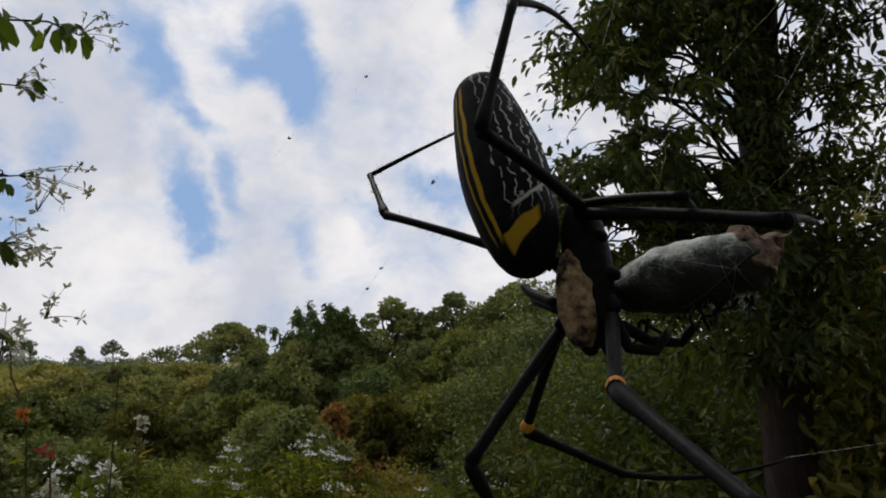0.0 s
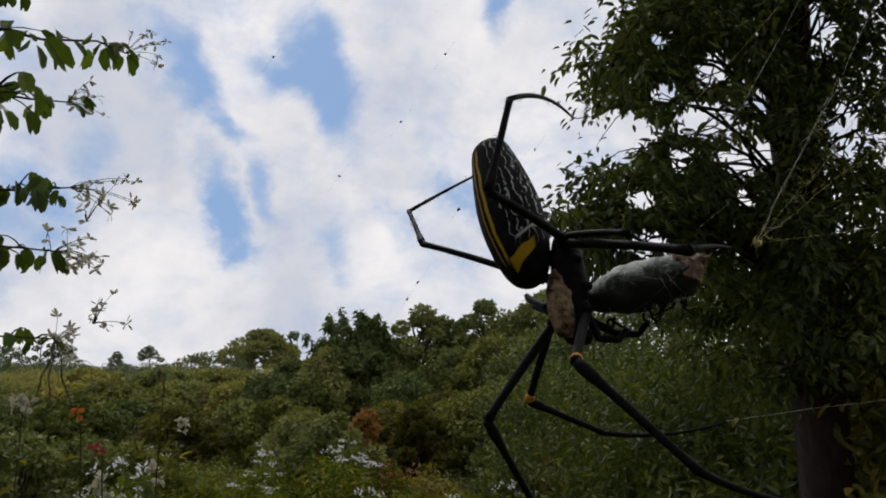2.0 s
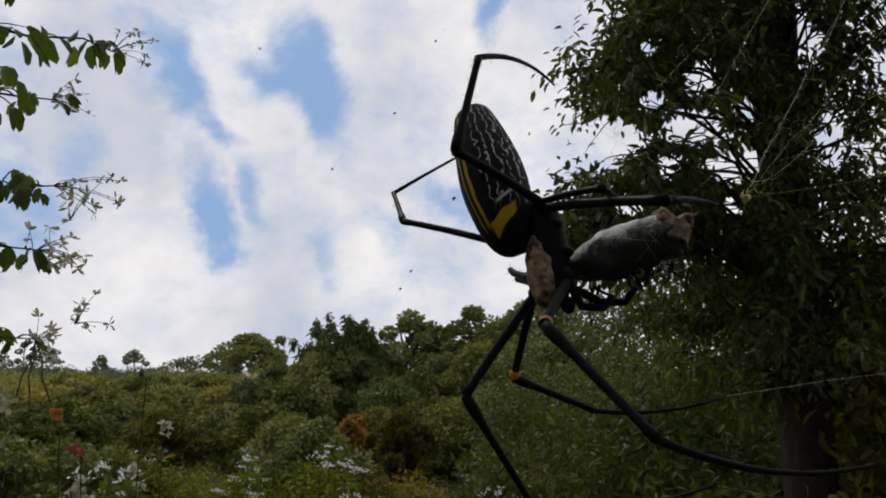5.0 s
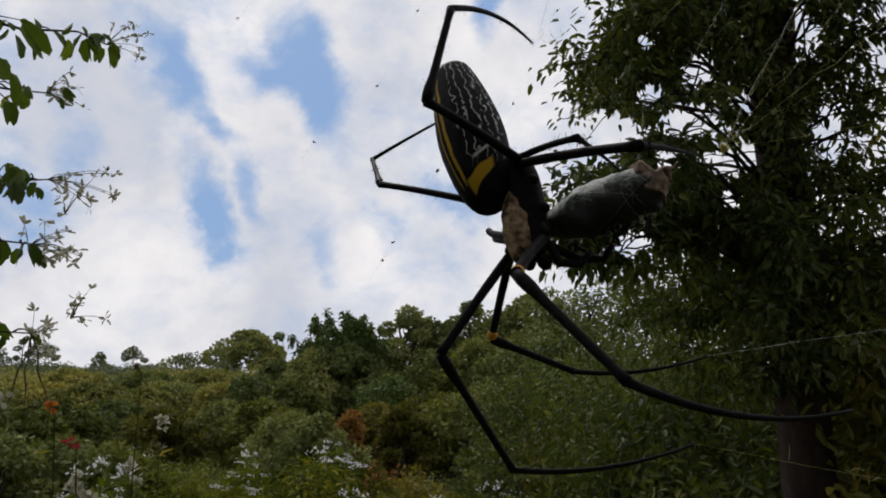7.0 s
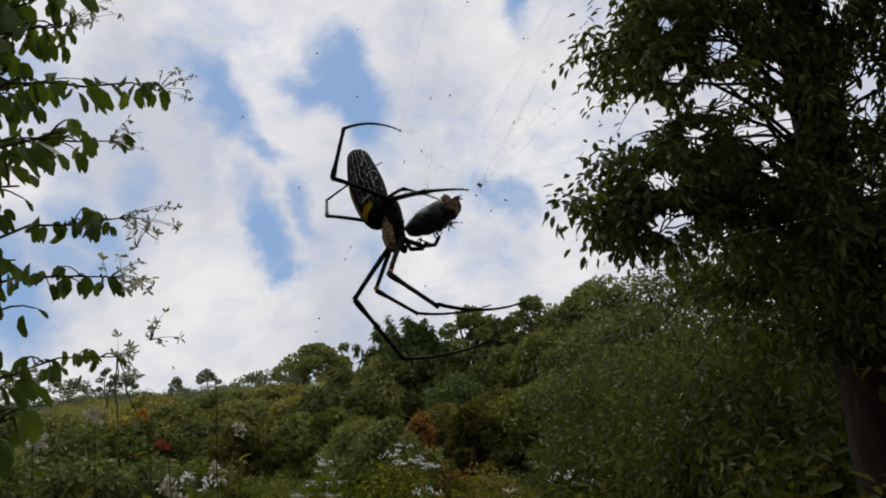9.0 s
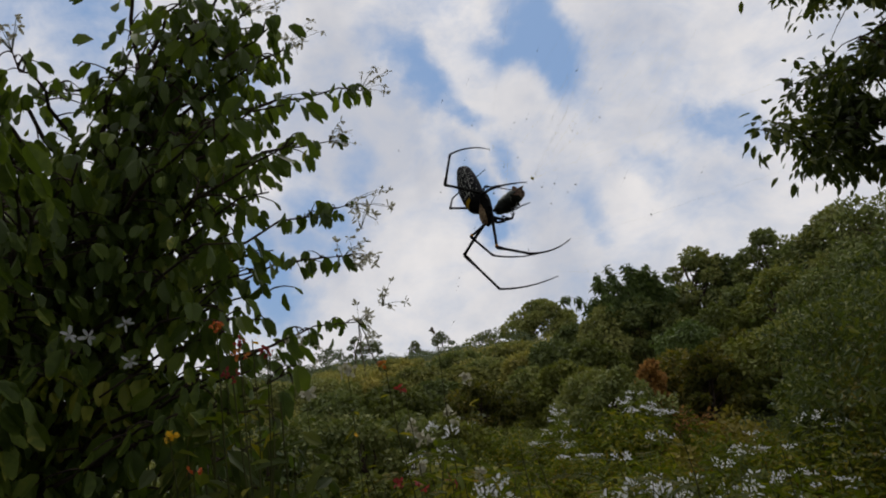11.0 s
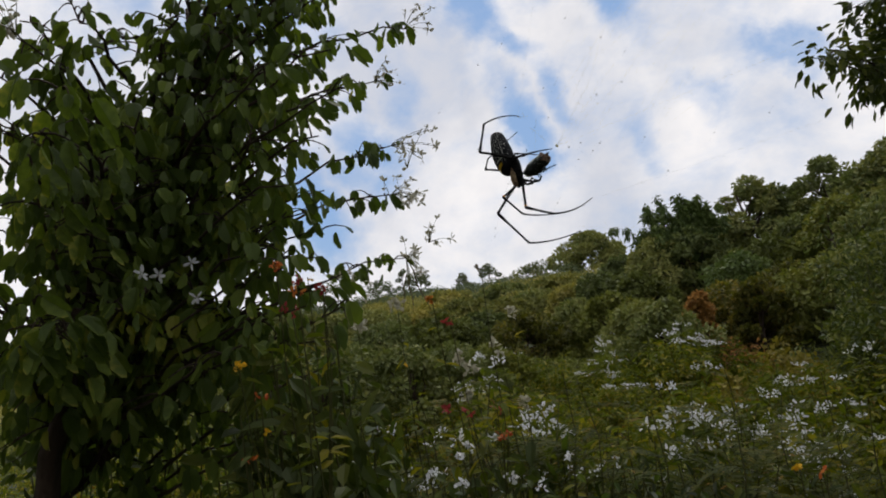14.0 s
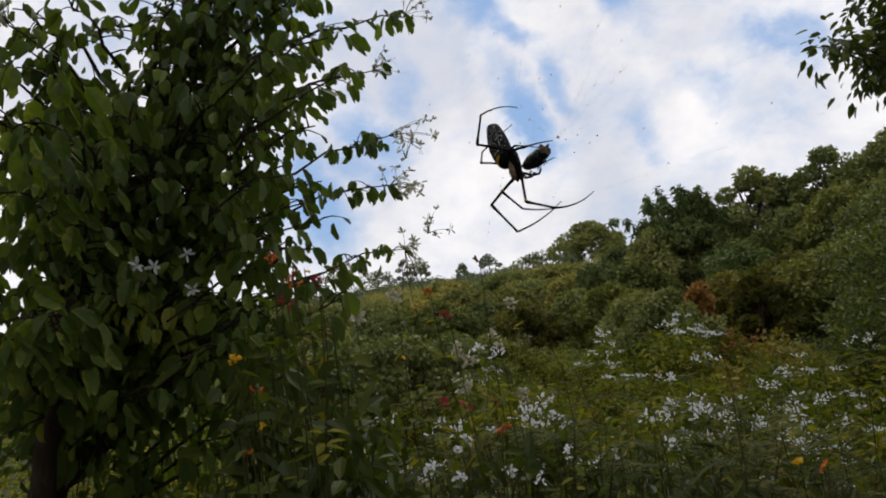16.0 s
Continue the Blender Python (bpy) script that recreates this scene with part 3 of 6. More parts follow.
def lobed_blooms(name, at, face, label, group, rng, size=0.022):
    """A white flower of five long narrow petals."""
    t = thing(name, at, label, "flower", group)
    face = Vector(face).normalized()
    e1 = face.orthogonal().normalized()
    e2 = face.cross(e1)
    for i in range(5):
        a = i * 2 * math.pi / 5 + rng.rand() * 0.8
        along = np.array(e1) * math.cos(a) + np.array(e2) * math.sin(a) + np.array(face) * (0.9 * rng.rand() - 0.2)
        g = Geo()
        g.leaves(PETAL, [(0, 0, 0)], [along], [np.array(face)], size * (0.6 + 0.6 * rng.rand()), size * (0.4 + 0.3 * rng.rand()))
        part("petal", g, M_PETAL, t)
    g = Geo()
    for _ in range(4):
        g.tube(bend((0, 0, 0), np.array(face) * size * 0.6 + unit(1, rng)[0] * 0.008, 3), [0.0006] * 3, 4)
    part("stamens", g, M_CREAM, t)
    return t


def build_lobed_tree():
    rng = np.random.RandomState(12)
    base = np.array([-2.02, 0.72, land(-2.02, 0.72) - 0.05])
    t = thing("orchid_tree", base, "leafy green tree with two-lobed drooping leaves and pale seed heads", "tree")
    trunk_pts = np.array([(-2.02, 0.72, -0.05), (-1.92, 0.76, 0.6), (-1.84, 0.84, 1.2), (-1.74, 0.93, 1.55), (-1.62, 1.05, 1.95), (-1.6, 1.1, 2.25), (-1.5, 1.2, 2.5), (-1.62, 1.3, 2.8)])
    wood, twigs, stalks, bracts, crown = Geo(), Geo(), Geo(), Geo(), Geo()
    f = np.linspace(0, 1, 22)
    src = np.linspace(0, 1, len(trunk_pts))
    trunk = np.stack([np.interp(f, src, trunk_pts[:, k]) for k in range(3)], 1) + rng.normal(size=(22, 3)) * 0.008
    wood.tube(trunk - base, np.linspace(0.07, 0.008, 22), 9)
    second = bend((-2.0, 0.76, 0.3), (-1.45, 0.72, 1.75), 12, 0.05, 0.012, rng)
    limb_list = [second]
    # limbs reach for the rim of the crown
    rim = [(-1.07, 1.87, 2.74), (-1.15, 1.74, 2.52), (-1.08, 1.69, 2.25), (-1.11, 1.71, 2.08), (-1.16, 1.84, 1.86), (-1.2, 1.59, 2.84), (-1.14, 1.28, 2.8), (-1.14, 1.21, 2.1), (-1.18, 1.21, 1.95), (-1.25, 1.54, 1.8), (-1.5, 1.16, 3.1), (-1.53, 0.81, 2.62), (-1.55, 0.66, 2.48), (-1.75, 0.56, 2.3), (-1.42, 0.6, 1.95), (-1.42, 0.66, 1.72), (-1.22, 0.87, 1.7), (-1.25, 0.74, 1.82), (-1.22, 1.07, 1.74), (-1.75, 0.49, 1.9), (-1.12, 0.99, 2.33), (-1.23, 0.77, 2.22), (-1.34, 0.66, 2.14)]
    rim += [(-0.85, 1.08, 2.36), (-0.86, 1.12, 2.27), (-0.87, 1, 2.2), (-0.92, 1.08, 2.14), (-0.94, 0.92, 2.3), (-1, 0.42, 2.14), (-1.05, 0.4, 2.06), (-1.08, 0.5, 2.12), (-1.02, 0.36, 2), (-0.96, 0.98, 2), (-1, 0.97, 1.9), (-1.15, 0.45, 1.95), (-1.02, 1.02, 1.8), (-0.98, 1.11, 1.82), (-0.94, 1.15, 1.77), (-1, 0.91, 1.68), (-0.96, 1.01, 1.69), (-0.92, 1.11, 1.68), (-1.01, 0.83, 1.61), (-0.97, 0.94, 1.59), (-0.93, 1.04, 1.6), (-1.17, 0.44, 1.75), (-1.17, 0.45, 1.69), (-1.19, 0.42, 1.66), (-1.14, 0.5, 1.69), (-1.13, 0.68, 1.76)]
    pts_at, pts_dir = [], []
    ends = [np.array(e) for e in rim]
    for n_more, middle, spread_of in ((24, (-1.56, 1.08, 2.35), (0.36, 0.45, 0.85)), (34, (-1.13, 1.22, 2.45), (0.18, 0.28, 0.6)), (8, (-1.52, 1.0, 2.05), (0.26, 0.26, 0.32)), (10, (-1.6, 0.76, 2.32), (0.22, 0.22, 0.26)), (8, (-1.32, 1.1, 1.85), (0.15, 0.22, 0.25)), (14, (-1.95, 0.9, 2.0), (0.5, 0.4, 0.5)), (5, (-1.6, 0.75, 1.84), (0.22, 0.2, 0.12)), (7, (-1.2, 1.15, 1.5), (0.2, 0.22, 0.16))):
        for _ in range(n_more):
            ends.append(np.array(middle) + unit(1, rng)[0] * np.array(spread_of) * (0.5 + 0.5 * rng.rand()))
    for i, e in enumerate(ends):
        k = int(np.argmin(np.abs(trunk[:, 2] - (e[2] - 0.3 - 0.15 * rng.rand()))))
        k = min(20, max(5, k))
        limb = bend(trunk[k], e, 9, 0.06, 0.012, rng)
        limb_list.append(limb)
        # leaves and side twigs along the outer part
        length = np.linalg.norm(e - trunk[k])
        n = int(18 + 30 * length)
        s = 0.15 + 0.85 * rng.rand(n)
        if i < 10:
            # bare boughs that carry leaves near their tips alone
            n = 20 if i in (2, 3, 4) else 36
            s = (0.78 + 0.22 * rng.rand(n)) if i in (2, 3, 4) else (0.45 + 0.55 * rng.rand(n))
        q = np.stack([np.interp(s, np.linspace(0, 1, 9), limb[:, j]) for j in range(3)], 1)
        spread = unit(n, rng) * np.array([1, 1, 0.55])
        reach = (0.04 + 0.15 * rng.rand(n)) * (1.2 - 0.75 * s)
        leaf_at = q + spread * reach[:, None]
        for j in range(0, n, 3):
            twigs.tube(bend(q[j], leaf_at[j], 4, 0.01), [0.003, 0.0025, 0.002, 0.0015], 4, cap=False)
        pts_at.append(leaf_at)
        pts_dir.append(spread * 0.6 + np.array([0, 0, -0.95]) + unit(n, rng) * 0.35)
    for limb in limb_list:
        g = Geo()
        g.tube(limb - base, np.linspace(0.009, 0.002, len(limb)) if limb is not second else np.linspace(0.05, 0.02, len(limb)), 6)
        part("limb", g, M_BARK, t, smooth=True)
    for v in twigs.verts:
        v -= base
    for i in (0, 1, 2, 3, 4, 5, 6, 9, 10, 11, 12, 14):
        e = ends[i]
        out = e - np.array((-1.7, 1.1, 2.3))
        out = out / np.linalg.norm(out) + np.array([0, 0, 0.25])
        flower_spray(stalks, bracts, e - base, out, rng, 0.07 + 0.03 * rng.rand(), 11)
    for i in (3, 4):
        e = ends[i] - base
        for _ in range(3):
            flower_spray(stalks, bracts, e + unit(1, rng)[0] * 0.07 + np.array([0.02, 0.02, 0.05]), np.array([0.4, 0.3, 0.6]), rng, 0.08, 5)
    for i in (4,):
        for _ in range(3):
            tip = ends[i] - base + np.array([0.05 * rng.normal(), 0.03 * rng.normal(), -0.16 - 0.05 * rng.rand()])
            pods = Geo()
            pods.tube(bend(ends[i] - base, tip, 5, 0.0, 0.004, rng), [0.0012, 0.0022, 0.0026, 0.0022, 0.0008], 5)
            part("pod", pods, M_POD, t, "long thin drying seed pod")
    at, along = np.concatenate(pts_at), np.concatenate(pts_dir)
    up = unit(len(at), rng) * 0.85 + np.array([0.45, -0.35, 0.5])
    size = 0.056 * (0.5 + 0.8 * rng.rand(len(at)))
    # the leaves on the side towards the open sky are pieces of their own
    front = np.argsort(at[:, 1] - 0.8 * at[:, 0])[:280]
    rest = np.setdiff1d(np.arange(len(at)), front)
    crown.leaves(BILOBED_LEAF, at[rest] - base, along[rest], up[rest], size[rest], size[rest] * (0.46 + 0.26 * rng.rand(len(rest))))
    part("trunk", wood, M_BARK, t, "dark rough trunk leaning into the crown", smooth=True)
    part("twigs", twigs, M_BARK, t, smooth=True, kind="stuff")
    part("flower_stalks", stalks, M_STEM, t, kind="stuff")
    part("seed_heads", bracts, M_CREAM, t, "pale cream starry seed heads", kind="stuff")
    part("crown", crown, M_TREE_LEAF, t, kind="stuff")
    one = Geo()
    one.leaves(BILOBED_LEAF, [(0, 0, 0)], [(1, 0, 0)], [(0, 0, 1)], 1.0, 0.58)
    leaf_mesh = one.mesh("leaf", M_TREE_LEAF_ONE)
    for i in front:
        ob = new("leaf", leaf_mesh)
        ob.parent = t
        ax = Vector(along[i]).normalized()
        side = Vector(up[i]).cross(ax).normalized()
        top = ax.cross(side)
        m = Matrix((ax, side, top)).transposed().to_4x4()
        ob.matrix_local = Matrix.Translation(Vector(at[i] - base)) @ m @ Matrix.Diagonal((size[i], size[i], size[i], 1))
    for p in [(-1.17, 0.85, 1.74), (-1.17, 0.84, 1.83), (-1.24, 0.75, 1.81), (-1.18, 0.75, 1.8), (-1.41, 0.64, 1.93), (-1.46, 0.62, 2.02), (-1.51, 0.7, 2.12)]:
        lobed_blooms("white_flower", p, (0.6 + 0.4 * rng.normal(), -0.6, 0.3 * rng.normal()), "white flower with five long narrow petals", "white flowers on the tree", rng)


build_lobed_tree()


# ------------------------------------------------------ big overhanging tree
def build_shade_tree():
    rng = np.random.RandomState(21)
    base = np.array([2.02, 4.15, land(2.02, 4.15) - 0.1])
    t = thing("shade_tree", base, "large dark tree with overhanging boughs of small leaves", "tree")
    pts = np.array([(2.02, 4.15, -0.3), (1.98, 4.1, 0.8), (1.96, 4.05, 1.6), (1.94, 4.0, 2.6), (1.9, 3.9, 3.7), (1.95, 3.9, 5.2)])
    f = np.linspace(0, 1, 20)
    trunk = np.stack([np.interp(f, np.linspace(0, 1, 6), pts[:, k]) for k in range(3)], 1) + rng.normal(size=(20, 3)) * 0.012
    wood, boughs, crown = Geo(), Geo(), Geo()
    wood.tube(trunk - base, np.interp(f, [0, 0.08, 1], [0.22, 0.15, 0.125]), 12)
    at, along, up = [], [], []

    def hang(path, n, spread, start=0.25):
        s = start + (1 - start) * rng.rand(n)
        m = len(path)
        q = np.stack([np.interp(s, np.linspace(0, 1, m), path[:, j]) for j in range(3)], 1)
        d = unit(n, rng)
        at.append(q + d * (spread * rng.rand(n))[:, None])
        along.append(d * 0.8 + np.array([0, 0, -0.5]) + unit(n, rng) * 0.3)
        up.append(unit(n, rng) * 0.7 + np.array([0, -0.2, 0.8]))

    # boughs: azimuth from the eye, elevation, distance of their tips
    tips = [(-4.6, 12.4, 1.9), (-5.6, 14.2, 2), (-7.4, 11.2, 2.1), (-8.8, 13.6, 2.2), (-7.6, 27, 1.95), (-9, 31, 2), (-9.6, 20, 1.8), (-8.6, 17, 1.9), (-10.5, 23.5, 1.85), (-13, 28, 2.2), (-10, 36, 2.1), (-13, 18, 2.1), (-16, 14, 2.6), (-11.5, 13.5, 2.3), (-15, 33, 2.3), (-9, 24.5, 2.3), (-11.5, 16, 2.5), (-12, 32, 2.4), (-9.5, 28.5, 2.4), (-11, 20.5, 2.4), (-14, 23, 2.5), (-10, 10.5, 2.4)]
    tips += [(-18, 24, 3.8), (-19, 29, 4), (-20, 17, 4.2), (-22, 34, 4), (-24, 27, 3.6), (-26, 19, 4), (-29, 26, 4), (-32, 31, 4), (-33, 22, 4.2), (-36, 26, 4.2), (-31, 15, 4.4), (-36, 16, 4.6), (-18, 38, 4.2), (-27, 38, 4.2), (-22, 7, 3.8), (-25, 12, 3.7), (-28, 5, 3.8), (-24, 16, 3.5), (-19, 13, 4), (-23, 2, 4), (-30, 10, 3.8), (-15.5, 17, 4.2)]
    # boughs 40 degrees up and higher are unseen, added to shade the understorey
    tips += [(-17, 33, 4.6), (-33, 28, 4.6), (-36, 12, 4), (-36, 5, 4.6), (-15, 46, 4.6), (-28, 48, 4.6), (-40, 40, 4.6), (-35, 62, 4.6), (-50, 48, 4.6)]
    tips += [(-33, 27, 4.2), (-30, 33, 4.2), (-26, 31, 4.0), (-35, 32, 4.4), (-19, 9, 5.6), (-22, 14, 5.4), (-17, 6, 5.2), (-20, 3, 5.2), (-14, 8, 5.4), (-27, 8, 5.0)]
    tips += [(-9, 23, 5.2), (-12, 17, 5.6), (-17, 9.5, 5.2), (-34, 9, 5), (-38, 20, 4.8), (-14.5, 25, 5), (-21, 22, 5.2), (-29, 20, 5.4), (-12, 26, 4.8), (-30, 6, 5.2), (-35, 9, 5.2), (-22, 14, 5.4), (-20, 58, 4.8), (-45, 30, 4.8), (-5, 42, 5.2)]
    # sky gaps cut in the crown to fit the camera's view: bearing, height angle, half width and half height in degrees
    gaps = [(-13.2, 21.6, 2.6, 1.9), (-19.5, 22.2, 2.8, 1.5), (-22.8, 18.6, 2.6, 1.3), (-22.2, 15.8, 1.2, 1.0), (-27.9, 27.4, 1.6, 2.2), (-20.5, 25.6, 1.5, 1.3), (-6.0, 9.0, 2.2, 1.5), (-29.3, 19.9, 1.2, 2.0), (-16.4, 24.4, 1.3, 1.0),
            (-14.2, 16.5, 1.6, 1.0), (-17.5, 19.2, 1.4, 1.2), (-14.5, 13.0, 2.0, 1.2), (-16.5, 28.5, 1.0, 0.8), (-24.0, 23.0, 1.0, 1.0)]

    def in_view_gap(p):
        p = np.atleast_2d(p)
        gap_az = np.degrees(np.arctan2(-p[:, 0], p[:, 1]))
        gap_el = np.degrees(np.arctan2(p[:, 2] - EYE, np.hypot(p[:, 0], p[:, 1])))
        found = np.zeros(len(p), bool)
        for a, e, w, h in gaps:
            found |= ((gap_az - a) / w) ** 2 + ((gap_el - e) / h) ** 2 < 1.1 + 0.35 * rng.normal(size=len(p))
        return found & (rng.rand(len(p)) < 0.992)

    for az, el, d in tips:
        low_reach = d < 3
        if low_reach:
            az, d = az - (4.0 if el > 16 else 3.4), d * 1.65
        x, y = place(az, d * math.cos(radians(el)))
        e = np.array([x, y, EYE + d * math.sin(radians(el))])
        k = min(18, max(7, int(np.argmin(np.abs(trunk[:, 2] - (e[2] - 0.25))))))
        bough = bend(trunk[k], e, 9, 0.12 if not low_reach else 0.25, 0.02, rng)
        one_bough = Geo()
        one_bough.tube(bough - base, np.linspace(0.014, 0.003, 9) if not low_reach else np.linspace(0.016, 0.0015, 9), 6)
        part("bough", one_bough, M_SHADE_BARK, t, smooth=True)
        hang(bough, 150 if not low_reach else 260, 0.2 if not low_reach else 0.17, 0.25 if not low_reach else 0.74)
        for _ in range(9):
            s = 0.3 + 0.6 * rng.rand() if not low_reach else 0.74 + 0.24 * rng.rand()
            p = np.array([np.interp(s, np.linspace(0, 1, 9), bough[:, j]) for j in range(3)])
            q = p + unit(1, rng)[0] * np.array([0.5, 0.5, 0.32]) * (1.0 if not low_reach else 0.66)
            if in_view_gap(q)[0]:
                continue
            tw = bend(p, q, 6, 0.03, 0.01, rng)
            boughs.tube(tw - base, np.linspace(0.006, 0.0015, 6), 5, cap=False)
            hang(tw, 56, 0.14 if not low_reach else 0.12)
    at, along, up = (np.concatenate(q) for q in (at, along, up))
    keep = ~in_view_gap(at)
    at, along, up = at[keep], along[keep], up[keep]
    n = len(at)
    size = np.interp(at[:, 1], [1.5, 3.5], [0.04, 0.062]) * (0.6 + 0.7 * rng.rand(n))
    near = np.argsort(np.linalg.norm(at - np.array([0.3, 1.7, 2.4]), axis=1))[:280]
    rest = np.setdiff1d(np.arange(n), near)
    crown.leaves(SIMPLE_LEAF, at[rest] - base, along[rest], up[rest], size[rest], size[rest] * 0.46)
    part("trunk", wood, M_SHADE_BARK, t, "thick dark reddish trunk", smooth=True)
    part("twigs", boughs, M_BARK, t, smooth=True, kind="stuff")
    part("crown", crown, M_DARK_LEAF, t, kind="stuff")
    one = Geo()
    one.leaves(SIMPLE_LEAF, [(0, 0, 0)], [(1, 0, 0)], [(0, 0, 1)], 1.0, 0.55)
    leaf_mesh = one.mesh("leaf", M_DARK_LEAF_ONE)
    for i in near:
        ob = new("leaf", leaf_mesh)
        ob.parent = t
        ax = Vector(along[i]).normalized()
        side = Vector(up[i]).cross(ax).normalized()
        m = Matrix((ax, side, ax.cross(side))).transposed().to_4x4()
        ob.matrix_local = Matrix.Translation(Vector(at[i] - base)) @ m @ Matrix.Diagonal((size[i], size[i], size[i], 1))


build_shade_tree()


def build_understorey():
    """Bushes in the shade below the big tree."""
    rng = np.random.RandomState(33)
    rows = [(-13, 6.5, 0.9, 2.3, M_DARK_LEAF), (-17, 6.0, 0.9, 2.6, M_DARK_LEAF), (-22, 6.4, 1.0, 1.7, M_DARK_LEAF), (-28, 5.8, 1.0, 1.7, M_DARK_LEAF), (-34, 5.0, 0.9, 2.3, M_DARK_LEAF), (-31, 6.4, 1.0, 2.6, M_DARK_LEAF), (-25, 6.8, 1.0, 2.6, M_DARK_LEAF), (-37, 5.8, 1.0, 2.6, M_OLIVE_LEAF), (-20, 7.2, 1.0, 2.5, M_DARK_LEAF), (-13, 8.4, 1.1, 2.4, M_DARK_LEAF), (-17, 8.6, 1.2, 3.1, M_DARK_LEAF), (-22, 8.2, 1.2, 3.2, M_DARK_LEAF), (-28, 7.8, 1.2, 3.2, M_DARK_LEAF), (-34, 7.4, 1.2, 3.2, M_DARK_LEAF), (-10.5, 7.5, 0.9, 1.7, M_DARK_LEAF), (-20, 5.2, 0.7, 1.7, M_DARK_LEAF), (-25, 5.2, 0.7, 1.7, M_DARK_LEAF)]
    rows += [(-9, 8.5, 0.9, 1.7, M_OLIVE_LEAF), (-4, 9.0, 0.9, 1.4, M_DARK_LEAF), (-16, 9, 1.1, 1.7, M_DARK_LEAF), (-26, 8.5, 1.2, 2.4, M_DARK_LEAF), (-33, 8, 1.3, 2.8, M_DARK_LEAF), (-21, 4.6, 0.6, 1.2, M_OLIVE_LEAF), (-31, 3.6, 0.5, 1.3, M_OLIVE_LEAF), (-31.5, 4.6, 0.75, 3.0, M_OLIVE_LEAF), (-34, 5.2, 0.9, 3.6, M_OLIVE_LEAF), (-29.5, 5.6, 0.7, 2.3, M_OLIVE_LEAF), (-7, 10, 1.0, 2.3, M_DARK_LEAF), (-10, 9.5, 1.1, 2.6, M_DARK_LEAF), (-13.5, 10, 1.2, 2.9, M_DARK_LEAF), (-4.5, 11, 1.0, 2.8, M_DARK_LEAF)]
    for az, d, r, h, mat in rows:
        x, y = place(az, d)
        t = thing("shrub", (x, y, land(x, y)), "olive green shrub in the shade of a tree" if mat is M_OLIVE_LEAF else "dark shrub in the shade of a tree", "shrub", "shrubs below the big tree")
        stems, leaf = Geo(), Geo()
        for i in range(9):
            a = i * 0.7
            e = np.array([math.cos(a) * r * 0.7 * rng.rand(), math.sin(a) * r * 0.7 * rng.rand(), h * (0.6 + 0.4 * rng.rand())])
            stems = Geo()
            stems.tube(bend((0.05 * math.cos(a), 0.05 * math.sin(a), -0.1), e, 6, 0, 0.03, rng), np.linspace(0.015, 0.004, 6), 5)
            part("stem", stems, M_STEM, t)
            k = 290
            q = e * (0.3 + 0.7 * rng.rand(k))[:, None] + unit(k, rng) * r * 0.45
            al = unit(k, rng)
            al[:, 2] -= 0.4
            leaf.leaves(SIMPLE_LEAF, q, al, unit(k, rng) + np.array([0, 0, 0.8]), 0.1 * (0.6 + 0.7 * rng.rand(k)), 0.045)
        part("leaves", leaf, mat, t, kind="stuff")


build_understorey()


def build_foot_bushes():
    rng = np.random.RandomState(39)
    rows = [(-1.0, 1.1, 0.26, 1.45), (-0.86, 1.36, 0.26, 1.3), (-1.2, 0.95, 0.25, 1.35), (-1.1, 1.35, 0.28, 1.4), (-0.8, 1.7, 0.28, 1.15), (-0.86, 0.78, 0.22, 1.56), (-0.84, 0.92, 0.22, 1.46), (-0.8, 0.7, 0.22, 1.36), (-0.8, 1.14, 0.24, 1.3), (-1.7, 1.2, 0.35, 1.6), (-1.5, 1.5, 0.35, 1.6), (-1.9, 1.0, 0.35, 1.55), (-1.3, 1.6, 0.35, 1.5), (-0.95, 0.85, 0.2, 1.7), (-0.92, 0.95, 0.2, 1.62), (-0.82, 0.8, 0.2, 1.5)]
    rows += [(-0.6, 0.8, 0.2, 1.3), (-0.55, 1.05, 0.22, 1.25), (-0.4, 1.2, 0.22, 1.18), (-0.25, 1.35, 0.22, 1.15), (-0.65, 1.35, 0.24, 1.25), (-0.1, 1.5, 0.24, 1.12), (0.1, 1.6, 0.24, 1.1), (-0.45, 1.7, 0.26, 1.15), (0.25, 1.75, 0.24, 1.1), (-0.2, 2.0, 0.26, 1.1), (0.05, 2.1, 0.26, 1.05), (-0.75, 2.0, 0.26, 1.15), (-0.5, 2.4, 0.28, 1.1)]
    for x, y, r, h in rows:
        low = h < 1.31 and x > -0.7
        t = thing("leafy_bush", (x, y, land(x, y)), "low dark green leafy weed in the meadow" if low else "dark green leafy bush at the foot of a tree", "bush", "leafy weeds close by" if low else "bushes at the tree's foot")
        leaf = Geo()
        for i in range(9):
            a = i * 0.7
            e = np.array([math.cos(a) * r * rng.rand(), math.sin(a) * r * rng.rand(), h * (0.65 + 0.35 * rng.rand())])
            g = Geo()
            path = bend((0.03 * math.cos(a), 0.03 * math.sin(a), -0.1), e, 6, 0, 0.02, rng)
            g.tube(path, np.linspace(0.007, 0.002, 6), 5)
            part("stem", g, M_STEM, t)
            k = 70 if low else 46
            s = 0.3 + 0.7 * rng.rand(k)
            q = np.stack([np.interp(s, np.linspace(0, 1, 6), path[:, j]) for j in range(3)], 1) + unit(k, rng) * 0.07
            al = unit(k, rng)
            al[:, 2] -= 0.45
            leaf.leaves(SIMPLE_LEAF, q, al, unit(k, rng) * 0.6 + np.array([0, -0.2, 0.8]), (0.05 if low else 0.075) * (0.5 + 0.9 * rng.rand(k)), 0.02 if low else 0.036)
        part("leaves", leaf, M_DARK_LEAF if int(x * 100) % 3 else M_TREE_LEAF, t, kind="stuff")


